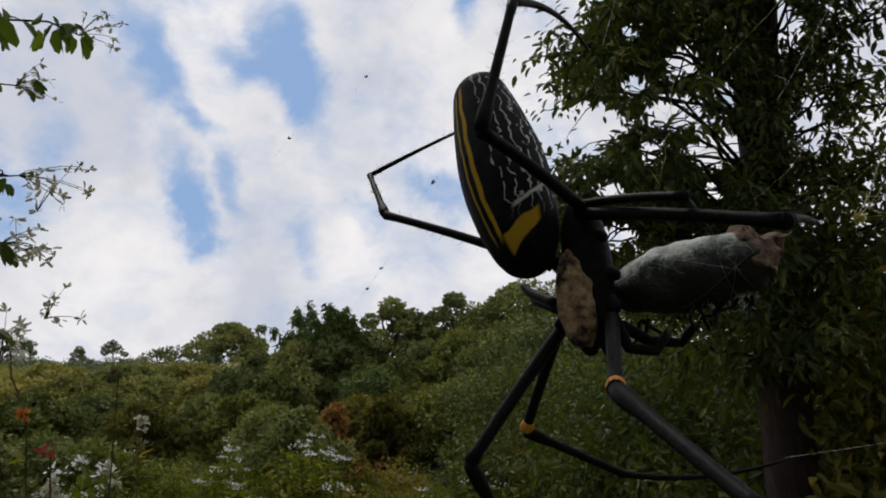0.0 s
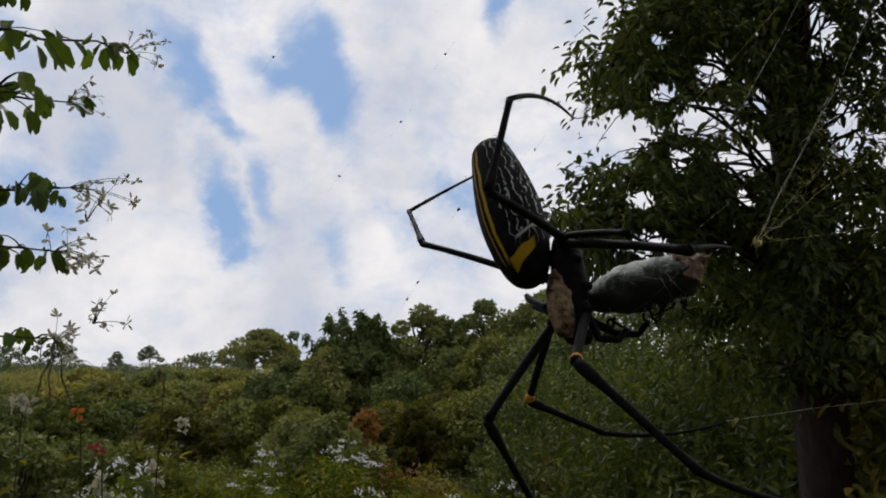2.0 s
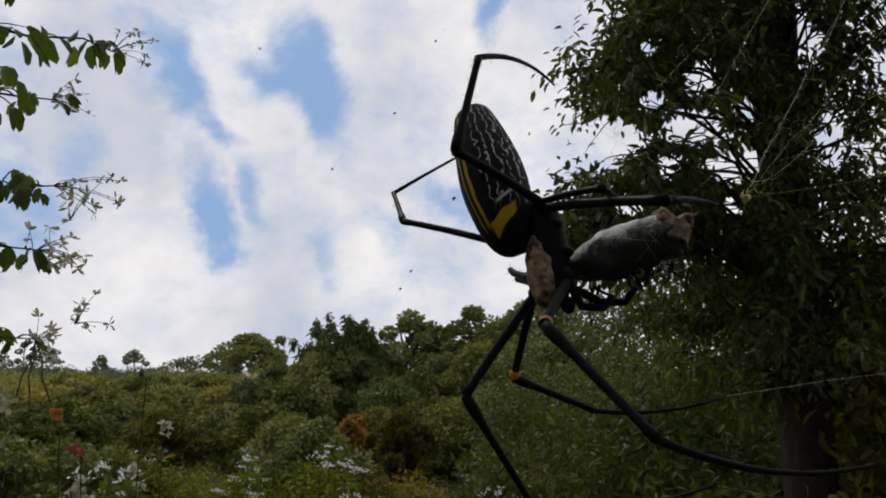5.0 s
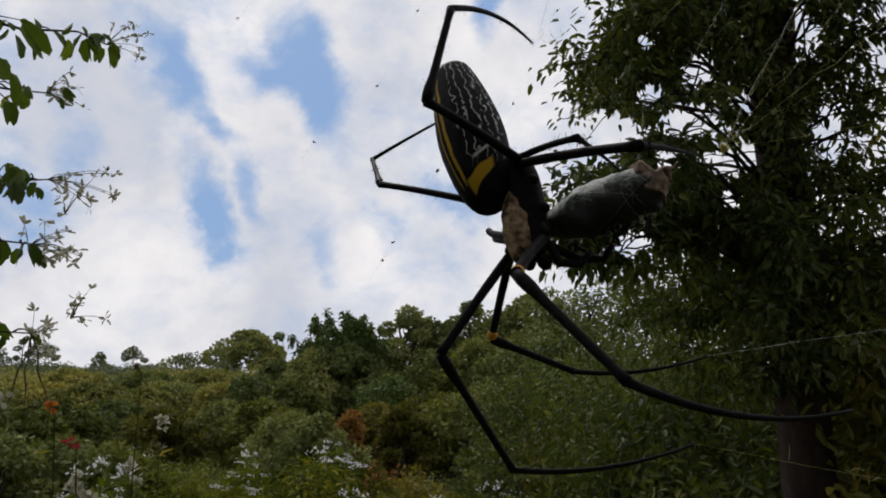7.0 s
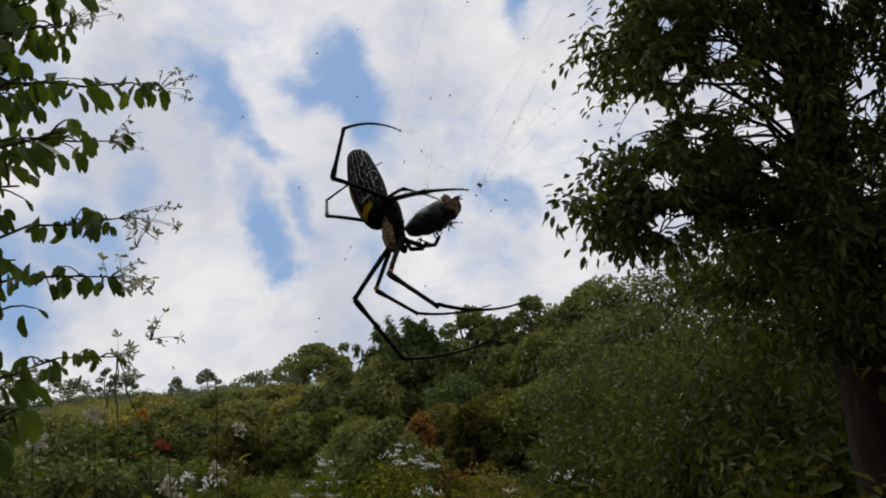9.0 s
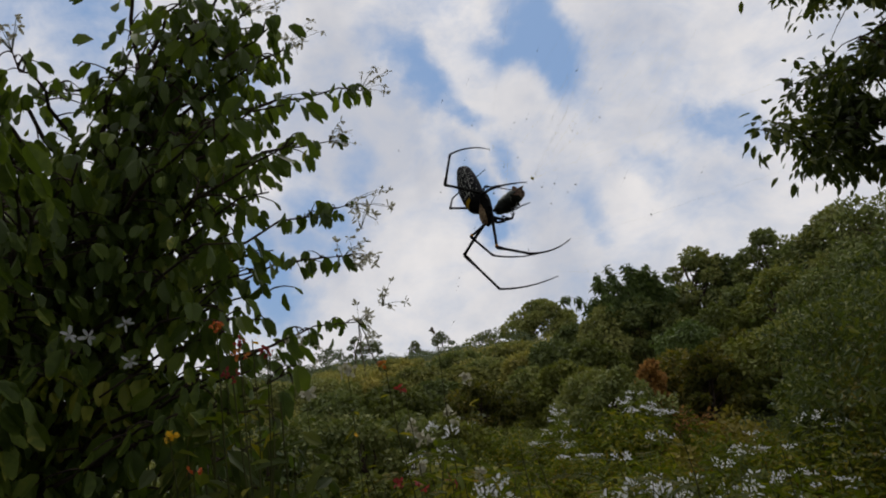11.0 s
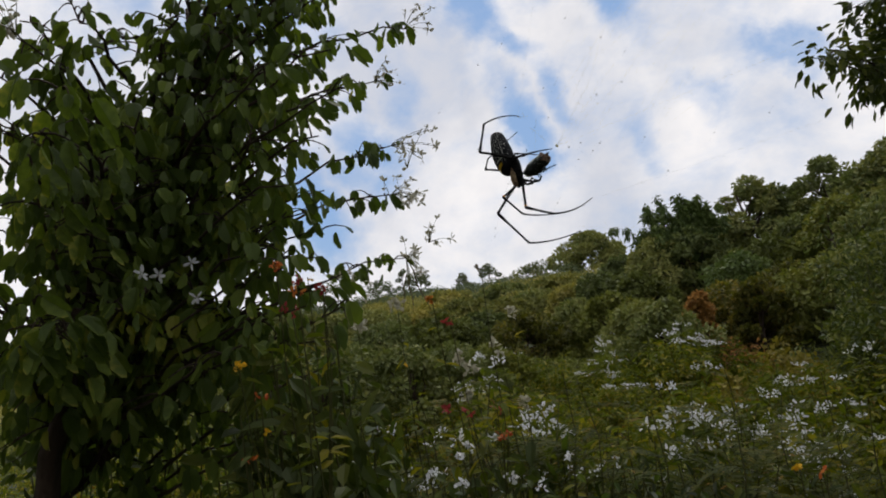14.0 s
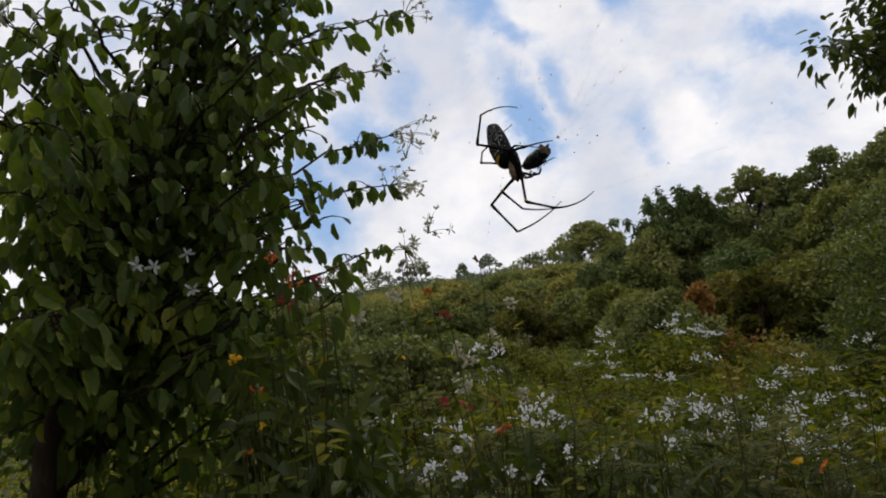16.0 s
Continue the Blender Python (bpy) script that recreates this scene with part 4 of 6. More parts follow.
build_foot_bushes()


# ---------------------------------------------------------------- meadow
def flowering_shrub(seed, heads):
    """A mounded leafy weed with heads of white flowers on its crown; returned at the origin."""
    rng = np.random.RandomState(seed)
    t = thing("flowering_shrub", (0, 0, 0), "green weedy shrub with heads of small white flowers" if heads else "green leafy weed without flowers", "shrub", "white-flowered shrubs in the meadow" if heads else "leafy weeds in the meadow")
    leaf = Geo()
    for i in range(13):
        a = i * 2.4
        r = 0.42 * math.sqrt((i + 0.5) / 13)
        e = np.array([math.cos(a) * r, math.sin(a) * r, (0.95 - 2.2 * r * r) * (0.72 + 0.36 * rng.rand())])
        path = bend((0.03 * math.cos(a), 0.03 * math.sin(a), -0.05), e, 6, 0.02, 0.012, rng)
        stem = Geo()
        stem.tube(path, np.linspace(0.006, 0.002, 6), 4)
        part("stem", stem, M_STEM, t)
        k = 54
        s = 0.25 + 0.75 * rng.rand(k) ** 0.8
        q = np.stack([np.interp(s, np.linspace(0, 1, 6), path[:, j]) for j in range(3)], 1)
        d = unit(k, rng)
        d[:, 2] = d[:, 2] * 0.5 - 0.15
        leaf.leaves(SIMPLE_LEAF, q + d * 0.05, d, unit(k, rng) * 0.5 + np.array([0, 0, 1]), 0.1 * (0.45 + 0.85 * rng.rand(k)), 0.04)
        if i * heads % 13 < heads:
            bloom = Geo()
            for _ in range(4 + rng.randint(4)):
                m = 8
                c = e + np.array([0.05 * rng.normal(), 0.05 * rng.normal(), 0.03 + 0.02 * rng.normal()])
                d = unit(m, rng)
                d[:, 2] = np.abs(d[:, 2])
                bloom.leaves(PETAL, c + d * np.array([0.022, 0.022, 0.02]), d + unit(m, rng) * 0.7, unit(m, rng), 0.028 * (0.5 + 0.8 * rng.rand(m)), 0.019)
            part("flower_head", bloom, M_PETAL, t, kind="stuff")
    part("leaves", leaf, M_MEADOW_LEAF, t, kind="stuff")
    return t


def feathery_weed():
    """A tall weed with feathered fronds of narrow leaflets; returned at the origin."""
    rng = np.random.RandomState(58)
    t = thing("feathery_weed", (0, 0, 0), "tall green weed with feathery fronds of narrow leaflets", "weed", "feathery weeds in the meadow")
    for i in range(8):
        a = i * 2.4
        r = 0.06 + 0.2 * rng.rand()
        e = np.array([math.cos(a) * r, math.sin(a) * r, 0.75 + 0.4 * rng.rand()])
        path = bend((0.03 * math.cos(a), 0.03 * math.sin(a), -0.05), e, 7, 0.02, 0.012, rng)
        g = Geo()
        g.tube(path, np.linspace(0.004, 0.0015, 7), 4)
        part("stem", g, M_STEM, t)
        for j in range(6):
            s = 0.45 + 0.55 * (j + rng.rand()) / 6
            p = np.array([np.interp(s, np.linspace(0, 1, 7), path[:, k]) for k in range(3)])
            out = unit(1, rng)[0] * np.array([1, 1, 0.3])
            tip = p + out / np.linalg.norm(out) * 0.17 + np.array([0, 0, 0.03])
            rib = bend(p, tip, 9, 0.025, 0, rng)
            frond = Geo()
            frond.tube(rib, [0.001] * 9, 3, cap=False)
            side = np.cross(tip - p, (0, 0, 1.0))
            side /= np.linalg.norm(side) + 1e-9
            f = np.repeat(np.linspace(0.12, 1, 13), 2)
            at = np.stack([np.interp(f, np.linspace(0, 1, 9), rib[:, k]) for k in range(3)], 1)
            sign = np.tile([1.0, -1.0], 13)[:, None]
            along = side * sign + (tip - p) / np.linalg.norm(tip - p) * 0.5 + unit(26, rng) * 0.15
            frond.leaves(NARROW_LEAF, at, along, np.tile([0, 0, 1.0], (26, 1)) + unit(26, rng) * 0.3, 0.04 * (1.1 - 0.6 * np.abs(f - 0.4)), 0.011)
            part("frond", frond, M_HERB, t, kind="stuff")
    return t


def build_meadow():
    rng = np.random.RandomState(44)
    kinds = [flowering_shrub(50 + i, h) for i, h in enumerate((4, 2, 3, 0, 0))]
    used = [False] * 5
    # the drifts of white flowers, then plain weeds between them
    drifts = [(-3.65, 12.08), (-1.48, 6.4), (-1.15, 6.92), (-1.41, 4.16), (-1.75, 4.41), (-3.85, 7.78), (-0.4, 6.04), (-0.17, 6.86), (0.05, 4.39), (-0.14, 3.81), (-0.39, 4.62), (0.11, 3.71), (-0.38, 2.75), (-0.3, 2.97)]
    drifts += [(0.47, 8.16), (0.42, 5.38), (0.2, 5.0), (-0.9, 5.7), (-3.1, 10.6), (-2.6, 9.0), (-1.42, 2.07), (-1.24, 1.99), (-3.69, 4.36), (-3.12, 4.07), (-1.23, 2.93), (-4.9, 17.0), (-5.6, 12.6), (-6.4, 14.0), (0.9, 9.0), (-0.2, 8.2), (-3.99, 7.6), (-3.49, 10.89), (-3.9, 13.47)]
    # taller ones that stand out of the meadow
    tall_drifts = {(-2.35, 4.95): 1.5, (-2.3, 11.6): 1.5, (-2.0, 10.8): 1.35}
    drifts += list(tall_drifts)
    spots = []
    while len(spots) < 128:
        if len(spots) < len(drifts):
            x, y = drifts[len(spots)]
            k = int(rng.randint(3))
            s = tall_drifts.get((x, y), 0.95 + 0.25 * rng.rand())
        else:
            az, d = -16 + 70 * rng.rand(), 3.0 + 10.0 * rng.rand() ** 0.8
            x, y = place(az, d)
            if any((x - a) ** 2 + (y - b) ** 2 < 0.14 for a, b in spots):
                continue
            k = 3 + int(rng.randint(2)) if rng.rand() < 0.97 else 1
            s = (0.55 + 0.6 * rng.rand()) * (1.0 + 0.35 * noise.noise((x * 0.8, y * 0.8, 2.0)))
        m = pose(x, y, land(x, y), 6 * rng.normal(), 6 * rng.normal(), 360 * rng.rand()) @ Matrix.Scale(s, 4)
        if used[k]:
            ob = copy_thing(kinds[k], m)
            ob.scale = (s, s, s)
        else:
            kinds[k].matrix_basis = m
            used[k] = True
        spots.append((x, y))
    # feathery weeds close by
    first = feathery_weed()
    spots = [(17, 2.4), (21, 2.1), (25, 2.3), (29, 2.0), (33, 2.2), (37, 2.0), (19, 2.9), (24, 2.9), (31, 2.8), (14, 3.0), (10, 2.7), (5, 2.9), (-2, 3.0), (35, 2.6), (27, 1.8), (22, 3.4), (12, 3.5), (3, 3.4), (28, 3.3), (17, 3.6), (8, 3.3), (33, 3.2), (-6, 3.4), (0, 3.7)]
    spots += [(-9 + 3.1 * i, 2.0 + 0.5 * ((i * 7) % 5) / 4) for i in range(14)]
    for i, (az, d) in enumerate(spots):
        x, y = place(az, d)
        s = 0.85 + 0.4 * rng.rand()
        m = pose(x, y, land(x, y), 5 * rng.normal(), 5 * rng.normal(), 360 * rng.rand())
        ob = copy_thing(first, m) if i else first
        ob.matrix_basis = m
        ob.scale = (s, s, s)
    # low herbs with small leaves and grass between them
    for j, (mat, label, shape, n, size, width) in enumerate(((M_HERB, "low brownish green herbs with feathery leaves", NARROW_LEAF, 15000, 0.1, 0.014), (M_MEADOW_LEAF, "low green leafy weeds", SIMPLE_LEAF, 7000, 0.07, 0.03))):
        g = Geo()
        az = np.radians(-20 + 80 * rng.rand(n))
        d = np.sqrt(1.6 ** 2 + (9.0 ** 2 - 1.6 ** 2) * rng.rand(n))
        x, y = -d * np.sin(az), d * np.cos(az)
        z = np.array([land(a, b) for a, b in zip(x, y)])
        h = rng.rand(n) * np.clip(0.25 + 0.06 * d, 0, 0.7) * np.array([1.0 + 0.9 * noise.noise((a * 0.9, b * 0.9, 3.0)) for a, b in zip(x, y)])
        al = unit(n, rng)
        al[:, 2] = al[:, 2] * 0.4 + 0.1
        g.leaves(shape, np.stack([x, y, z + h], 1), al, unit(n, rng) * 0.4 + np.array([0, 0, 1]), size * (0.5 + rng.rand(n)), width)
        tagged(part("herbs", g, mat), label, "weeds", kind="stuff")
    g = Geo()
    n = 500
    az = np.radians(-20 + 80 * rng.rand(n))
    d = np.sqrt(1.8 ** 2 + (8.0 ** 2 - 1.8 ** 2) * rng.rand(n))
    for a, r in zip(az, d):
        x, y = -r * math.sin(a), r * math.cos(a)
        b = np.array([x, y, land(x, y)])
        e = b + np.array([0.12 * rng.normal(), 0.12 * rng.normal(), 0.45 + 0.4 * rng.rand()])
        g.tube(bend(b, e, 4, 0.02), [0.003, 0.0028, 0.0022, 0.001], 3, cap=False)
    tagged(part("stalks", g, M_STEM), "thin green and brown weed stalks", "weeds", kind="stuff")


build_meadow()


def build_clearing():
    """Trodden weeds and grass all round the standpoint."""
    rng = np.random.RandomState(47)
    for mat, label, shape, n, size, width in ((M_HERB, "low feathery weeds of the clearing", NARROW_LEAF, 16000, 0.13, 0.014), (M_MEADOW_LEAF, "broad-leaved low weeds of the clearing", SIMPLE_LEAF, 9000, 0.08, 0.034)):
        g = Geo()
        a = 6.2832 * rng.rand(n)
        d = np.sqrt(0.5 ** 2 + (6.5 ** 2 - 0.5 ** 2) * rng.rand(n))
        x, y = d * np.cos(a) + 0.1, d * np.sin(a) - 0.2
        z = np.array([land(p, q) for p, q in zip(x, y)])
        h = rng.rand(n) * np.array([0.22 + 0.3 * abs(noise.noise((p * 1.1, q * 1.1, 9.0))) for p, q in zip(x, y)]) * np.clip(d / 2.5, 0.3, 1.0)
        al = unit(n, rng)
        al[:, 2] = al[:, 2] * 0.4 + 0.35
        g.leaves(shape, np.stack([x, y, z + h], 1), al, unit(n, rng) * 0.4 + np.array([0, 0, 1]), size * (0.5 + rng.rand(n)), width)
        tagged(part("weeds", g, mat), label, "weeds", kind="stuff")


build_clearing()


def pea_sprig(at, root, colour, label, rng, n=3, size=0.013):
    """An upright legume sprig: stem, leaflets and a small bunch of winged flowers."""
    t = thing("flower_sprig", root, label, "flower", "bright flowers before the tree")
    root, at = np.array(root, float), np.array(at, float)
    e = at - root
    stem, leaf, bloom = Geo(), Geo(), Geo()
    path = bend((0, 0, 0), e, 9, 0.03, 0.006, rng)
    stem.tube(path, np.linspace(0.003, 0.0012, 9), 5)
    k = 16
    s = 0.35 + 0.6 * rng.rand(k)
    q = np.stack([np.interp(s, np.linspace(0, 1, 9), path[:, j]) for j in range(3)], 1)
    d = unit(k, rng)
    d[:, 2] *= 0.5
    leaf.leaves(SIMPLE_LEAF, q, d, unit(k, rng) * 0.4 + np.array([0, 0, 1]), 0.05 * (0.6 + 0.6 * rng.rand(k)), 0.022)
    for _ in range(n):
        c = e + unit(1, rng)[0] * size * 0.9
        m = 4
        bloom.leaves(PETAL, np.repeat(c[None], m, 0), unit(m, rng), unit(m, rng), size * (0.8 + 0.5 * rng.rand(m)), size)
    part("stem", stem, M_STEM, t)
    part("foliage", leaf, M_MEADOW_LEAF, t, kind="stuff")
    part("blossom", bloom, colour, t)


NEAR_PALE = [(-1.0, 1.94, 1.42), (-0.9, 1.99, 1.49), (-1.03, 1.92, 1.47), (-1.0, 1.92, 1.32), (-1.22, 1.57, 1.63), (-1.1, 1.65, 1.69), (-0.82, 2.01, 1.28), (-1.01, 2.39, 1.61)]


def build_sprigs():
    rng = np.random.RandomState(66)
    rows = [((-0.77, 0.58, 1.57), M_YELLOW, 6), ((-0.74, 0.6, 1.45), M_YELLOW, 2), ((-0.76, 0.58, 1.4), M_ORANGE, 3), ((-0.74, 0.6, 1.515), M_ORANGE, 2), ((-0.71, 0.64, 1.755), M_ORANGE, 4), ((-0.68, 0.66, 1.725), M_RED, 3), ((-0.65, 0.7, 1.705), M_RED, 3), ((-0.69, 0.65, 1.665), M_RED, 2), ((-0.74, 1.11, 1.5), M_YELLOW, 1), ((-0.7, 1.2, 1.68), M_ORANGE, 3), ((-0.68, 1.25, 1.61), M_RED, 3),
            ((-0.94, 0.96, 1.73), M_ORANGE, 3), ((-0.89, 1.0, 1.73), M_RED, 3), ((-0.97, 0.94, 1.68), M_RED, 2), ((-0.92, 0.98, 1.76), M_YELLOW, 1), ((-0.66, 1.15, 1.39), M_RED, 4), ((-0.62, 1.17, 1.38), M_RED, 3),
            ((-0.54, 1.2, 1.32), M_ORANGE, 5), ((-0.55, 1.2, 1.38), M_RED, 2), ((0.09, 1.34, 1.2), M_YELLOW, 2), ((0.14, 1.36, 1.19), M_ORANGE, 2)]
    rows += [(at, M_CREAM, 6) for at in NEAR_PALE]
    rows.append(((-0.62, 1.35, 1.74), M_POD, 2))
    rows += [(at, M_PETAL, 3) for at in ((-0.62, 1.09, 1.29), (-0.56, 1.0, 1.25), (-0.55, 1.23, 1.21), (-0.64, 1.2, 1.29), (-0.44, 1.16, 1.21), (-0.62, 0.97, 1.28), (-0.44, 1.38, 1.22), (-0.67, 1.41, 1.28))]
    names = {"dry_pod": "dark dry buds on a thin stem", "white_petal": "tiny white flowers on a thin green stem", "cream_bract": "cream white flowers on a thin brown stem", "yellow_petal": "yellow pea-like flowers on a thin stem", "orange_petal": "orange pea-like flowers on a thin stem", "red_petal": "dark red pea-like flowers on a thin stem"}
    for at, mat, n in rows:
        x, y = at[0] + 0.1 * rng.normal(), at[1] + 0.1 * abs(rng.normal())
        pea_sprig(at, (x, y, land(x, y) - 0.02), mat, names[mat.name], rng, n, 0.022 if mat is M_CREAM else 0.009 if at[1] < 0.75 else 0.013)


build_sprigs()


# ---------------------------------------------------------------- spider
HOME = np.array([0.0222, 0.1076, 0.016 + EYE])  # the spider's middle, in the world


def mat_chitin():
    m, nt, bsdf, out = material("black_chitin")
    pos = node(nt, "ShaderNodeTexCoord").outputs["Object"]
    n = noise_node(nt, pos, 900.0, 5.0, 0.6)
    link(nt, ramp(nt, n.outputs["Fac"], [(0.3, (0.004, 0.004, 0.005)), (0.7, (0.014, 0.013, 0.012))]), bsdf.inputs["Base Color"])
    bsdf.inputs["Roughness"].default_value = 0.55
    bsdf.inputs["Specular IOR Level"].default_value = 0.07
    bp = node(nt, "ShaderNodeBump")
    bp.inputs["Strength"].default_value, bp.inputs["Distance"].default_value = 0.4, 0.0002
    link(nt, n.outputs["Fac"], bp.inputs["Height"])
    link(nt, bp.outputs[0], bsdf.inputs["Normal"])
    return m


def mat_abdomen():
    """Black skin with yellow bands down the flank and broken white squiggles along the back."""
    m, nt, bsdf, out = material("striped_abdomen")
    pos = node(nt, "ShaderNodeTexCoord").outputs["Object"]
    sep = node(nt, "ShaderNodeSeparateXYZ")
    link(nt, pos, sep.inputs[0])
    ny = math_node(nt, "MULTIPLY", sep.outputs[1], -0.8)
    ang = math_node(nt, "ARCTAN2", sep.outputs[0], ny)  # 0 faces the viewer's side, minus to its left
    wob = noise_node(nt, pos, 420.0, 2.0, 0.5)
    slow = noise_node(nt, pos, 160.0, 2.0, 0.5)
    w1 = math_node(nt, "MULTIPLY_ADD", wob.outputs["Fac"], 0.56, -0.28)
    wv = math_node(nt, "ADD", ang, w1)
    ws = math_node(nt, "MULTIPLY_ADD", slow.outputs["Fac"], 0.24, -0.12)
    wy = math_node(nt, "ADD", ang, ws)
    z = sep.outputs[2]

    def line(value, centre, half, soft):
        d = math_node(nt, "ABSOLUTE", math_node(nt, "SUBTRACT", value, centre))
        mr = node(nt, "ShaderNodeMapRange")
        link(nt, d, mr.inputs[0])
        if isinstance(half, float):
            mr.inputs[1].default_value, mr.inputs[2].default_value = half + soft, half
        else:
            link(nt, math_node(nt, "ADD", half, soft), mr.inputs[1])
            link(nt, half, mr.inputs[2])
        return mr.outputs[0]

    white = None
    for c, half in ((-0.42, 0.004), (-0.16, 0.008), (0.12, 0.012), (0.4, 0.008), (0.68, 0.012)):
        v = line(wv, c, half, 0.024)
        white = v if white is None else math_node(nt, "MAXIMUM", white, v)
    gaps = noise_node(nt, pos, 700.0, 2.0)
    white = math_node(nt, "MULTIPLY", white, ramp(nt, gaps.outputs["Fac"], [(0.38, (0, 0, 0)), (0.46, (1, 1, 1))]))
    span = line(z, 0.0035, 0.0125, 0.004)
    white = math_node(nt, "MULTIPLY", white, span)
    spots = node(nt, "ShaderNodeTexVoronoi")
    spots.inputs["Scale"].default_value = 480.0
    link(nt, pos, spots.inputs["Vector"])
    dot = ramp(nt, spots.outputs["Distance"], [(0.18, (1, 1, 1)), (0.25, (0, 0, 0))])
    dot = math_node(nt, "MULTIPLY", math_node(nt, "MULTIPLY", dot, line(ang, 0.8, 0.45, 0.1)), line(z, 0.004, 0.0125, 0.002))
    white = math_node(nt, "MAXIMUM", white, dot)
    yellow = math_node(nt, "MAXIMUM", line(wy, -0.96, 0.05, 0.03), line(wy, -1.22, 0.02, 0.025))
    yellow = math_node(nt, "MULTIPLY", yellow, line(z, 0.001, 0.0145, 0.002))
    slant = math_node(nt, "MULTIPLY_ADD", sep.outputs[0], -0.55, z)
    slant = math_node(nt, "ADD", slant, math_node(nt, "MULTIPLY_ADD", slow.outputs["Fac"], 0.004, -0.002))
    patch = math_node(nt, "MULTIPLY", line(slant, -0.0136, math_node(nt, "MULTIPLY_ADD", ang, -0.0007, 0.0010), 0.0004), line(ang, -0.3, 0.5, 0.12))
    yellow = math_node(nt, "MAXIMUM", yellow, patch)
    arc = math_node(nt, "MULTIPLY", line(slant, -0.0098, 0.0002, 0.0003), line(ang, 0.15, 0.42, 0.15))
    white = math_node(nt, "MAXIMUM", white, arc)
    base = ramp(nt, wob.outputs["Fac"], [(0.3, (0.005, 0.005, 0.006)), (0.75, (0.016, 0.016, 0.018))])
    col = mix_rgb(nt, white, base, (0.5, 0.5, 0.46))
    col = mix_rgb(nt, yellow, col, (0.55, 0.33, 0.025))
    link(nt, col, bsdf.inputs["Base Color"])
    bsdf.inputs["Roughness"].default_value = 0.6
    bsdf.inputs["Specular IOR Level"].default_value = 0.07
    bp = node(nt, "ShaderNodeBump")
    bp.inputs["Strength"].default_value, bp.inputs["Distance"].default_value = 0.35, 0.0003
    link(nt, wob.outputs["Fac"], bp.inputs["Height"])
    link(nt, bp.outputs[0], bsdf.inputs["Normal"])
    return m


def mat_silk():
    """A dark green insect seen through a matted silk wrapping, pale towards its top and near black below."""
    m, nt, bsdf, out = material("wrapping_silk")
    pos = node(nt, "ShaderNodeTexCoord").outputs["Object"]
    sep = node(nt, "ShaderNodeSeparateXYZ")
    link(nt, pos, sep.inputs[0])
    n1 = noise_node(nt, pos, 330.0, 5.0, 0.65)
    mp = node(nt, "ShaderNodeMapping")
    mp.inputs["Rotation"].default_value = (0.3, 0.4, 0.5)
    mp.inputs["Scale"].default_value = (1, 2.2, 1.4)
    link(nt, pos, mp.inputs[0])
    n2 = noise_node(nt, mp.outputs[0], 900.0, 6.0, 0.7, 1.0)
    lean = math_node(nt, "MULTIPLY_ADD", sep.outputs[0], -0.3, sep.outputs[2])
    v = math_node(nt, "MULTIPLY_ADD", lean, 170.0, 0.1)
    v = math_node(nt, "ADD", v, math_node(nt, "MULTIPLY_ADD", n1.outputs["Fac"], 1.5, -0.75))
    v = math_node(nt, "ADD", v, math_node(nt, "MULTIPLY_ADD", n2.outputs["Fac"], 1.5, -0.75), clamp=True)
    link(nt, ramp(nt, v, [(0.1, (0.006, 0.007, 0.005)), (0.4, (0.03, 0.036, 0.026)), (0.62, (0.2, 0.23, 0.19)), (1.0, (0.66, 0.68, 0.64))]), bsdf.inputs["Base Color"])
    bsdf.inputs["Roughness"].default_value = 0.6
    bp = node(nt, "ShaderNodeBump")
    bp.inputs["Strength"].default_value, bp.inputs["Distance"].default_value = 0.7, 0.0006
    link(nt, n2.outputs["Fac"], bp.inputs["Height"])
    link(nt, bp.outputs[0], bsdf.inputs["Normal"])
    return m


M_CHITIN = mat_chitin()
M_ABDOMEN = mat_abdomen()
M_CARAPACE = mat_rough("downy_carapace", [(0.34, (0.02, 0.014, 0.01)), (0.46, (0.2, 0.125, 0.07)), (0.7, (0.5, 0.35, 0.2))], 650, 0.75, 0.6)
M_JOINT = mat_rough("orange_joint", [(0.3, (0.5, 0.2, 0.01)), (0.7, (0.7, 0.33, 0.02))], 900, 0.6)
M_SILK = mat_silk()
M_HUSK = mat_rough("pinkish_husk", [(0.3, (0.03, 0.018, 0.013)), (0.5, (0.14, 0.085, 0.065)), (0.75, (0.36, 0.25, 0.16))], 500, 0.8, 0.6)
M_THREAD = mat_rough("golden_silk", [(0.3, (0.5, 0.42, 0.1)), (0.7, (0.7, 0.62, 0.22))], 200, 0.45)
M_PALE_THREAD = mat_rough("pale_silk", [(0.3, (0.55, 0.55, 0.5)), (0.7, (0.75, 0.75, 0.7))], 200, 0.45)
M_DEBRIS = mat_rough("dark_debris", [(0.3, (0.015, 0.013, 0.01)), (0.7, (0.05, 0.04, 0.03))], 900, 0.9)


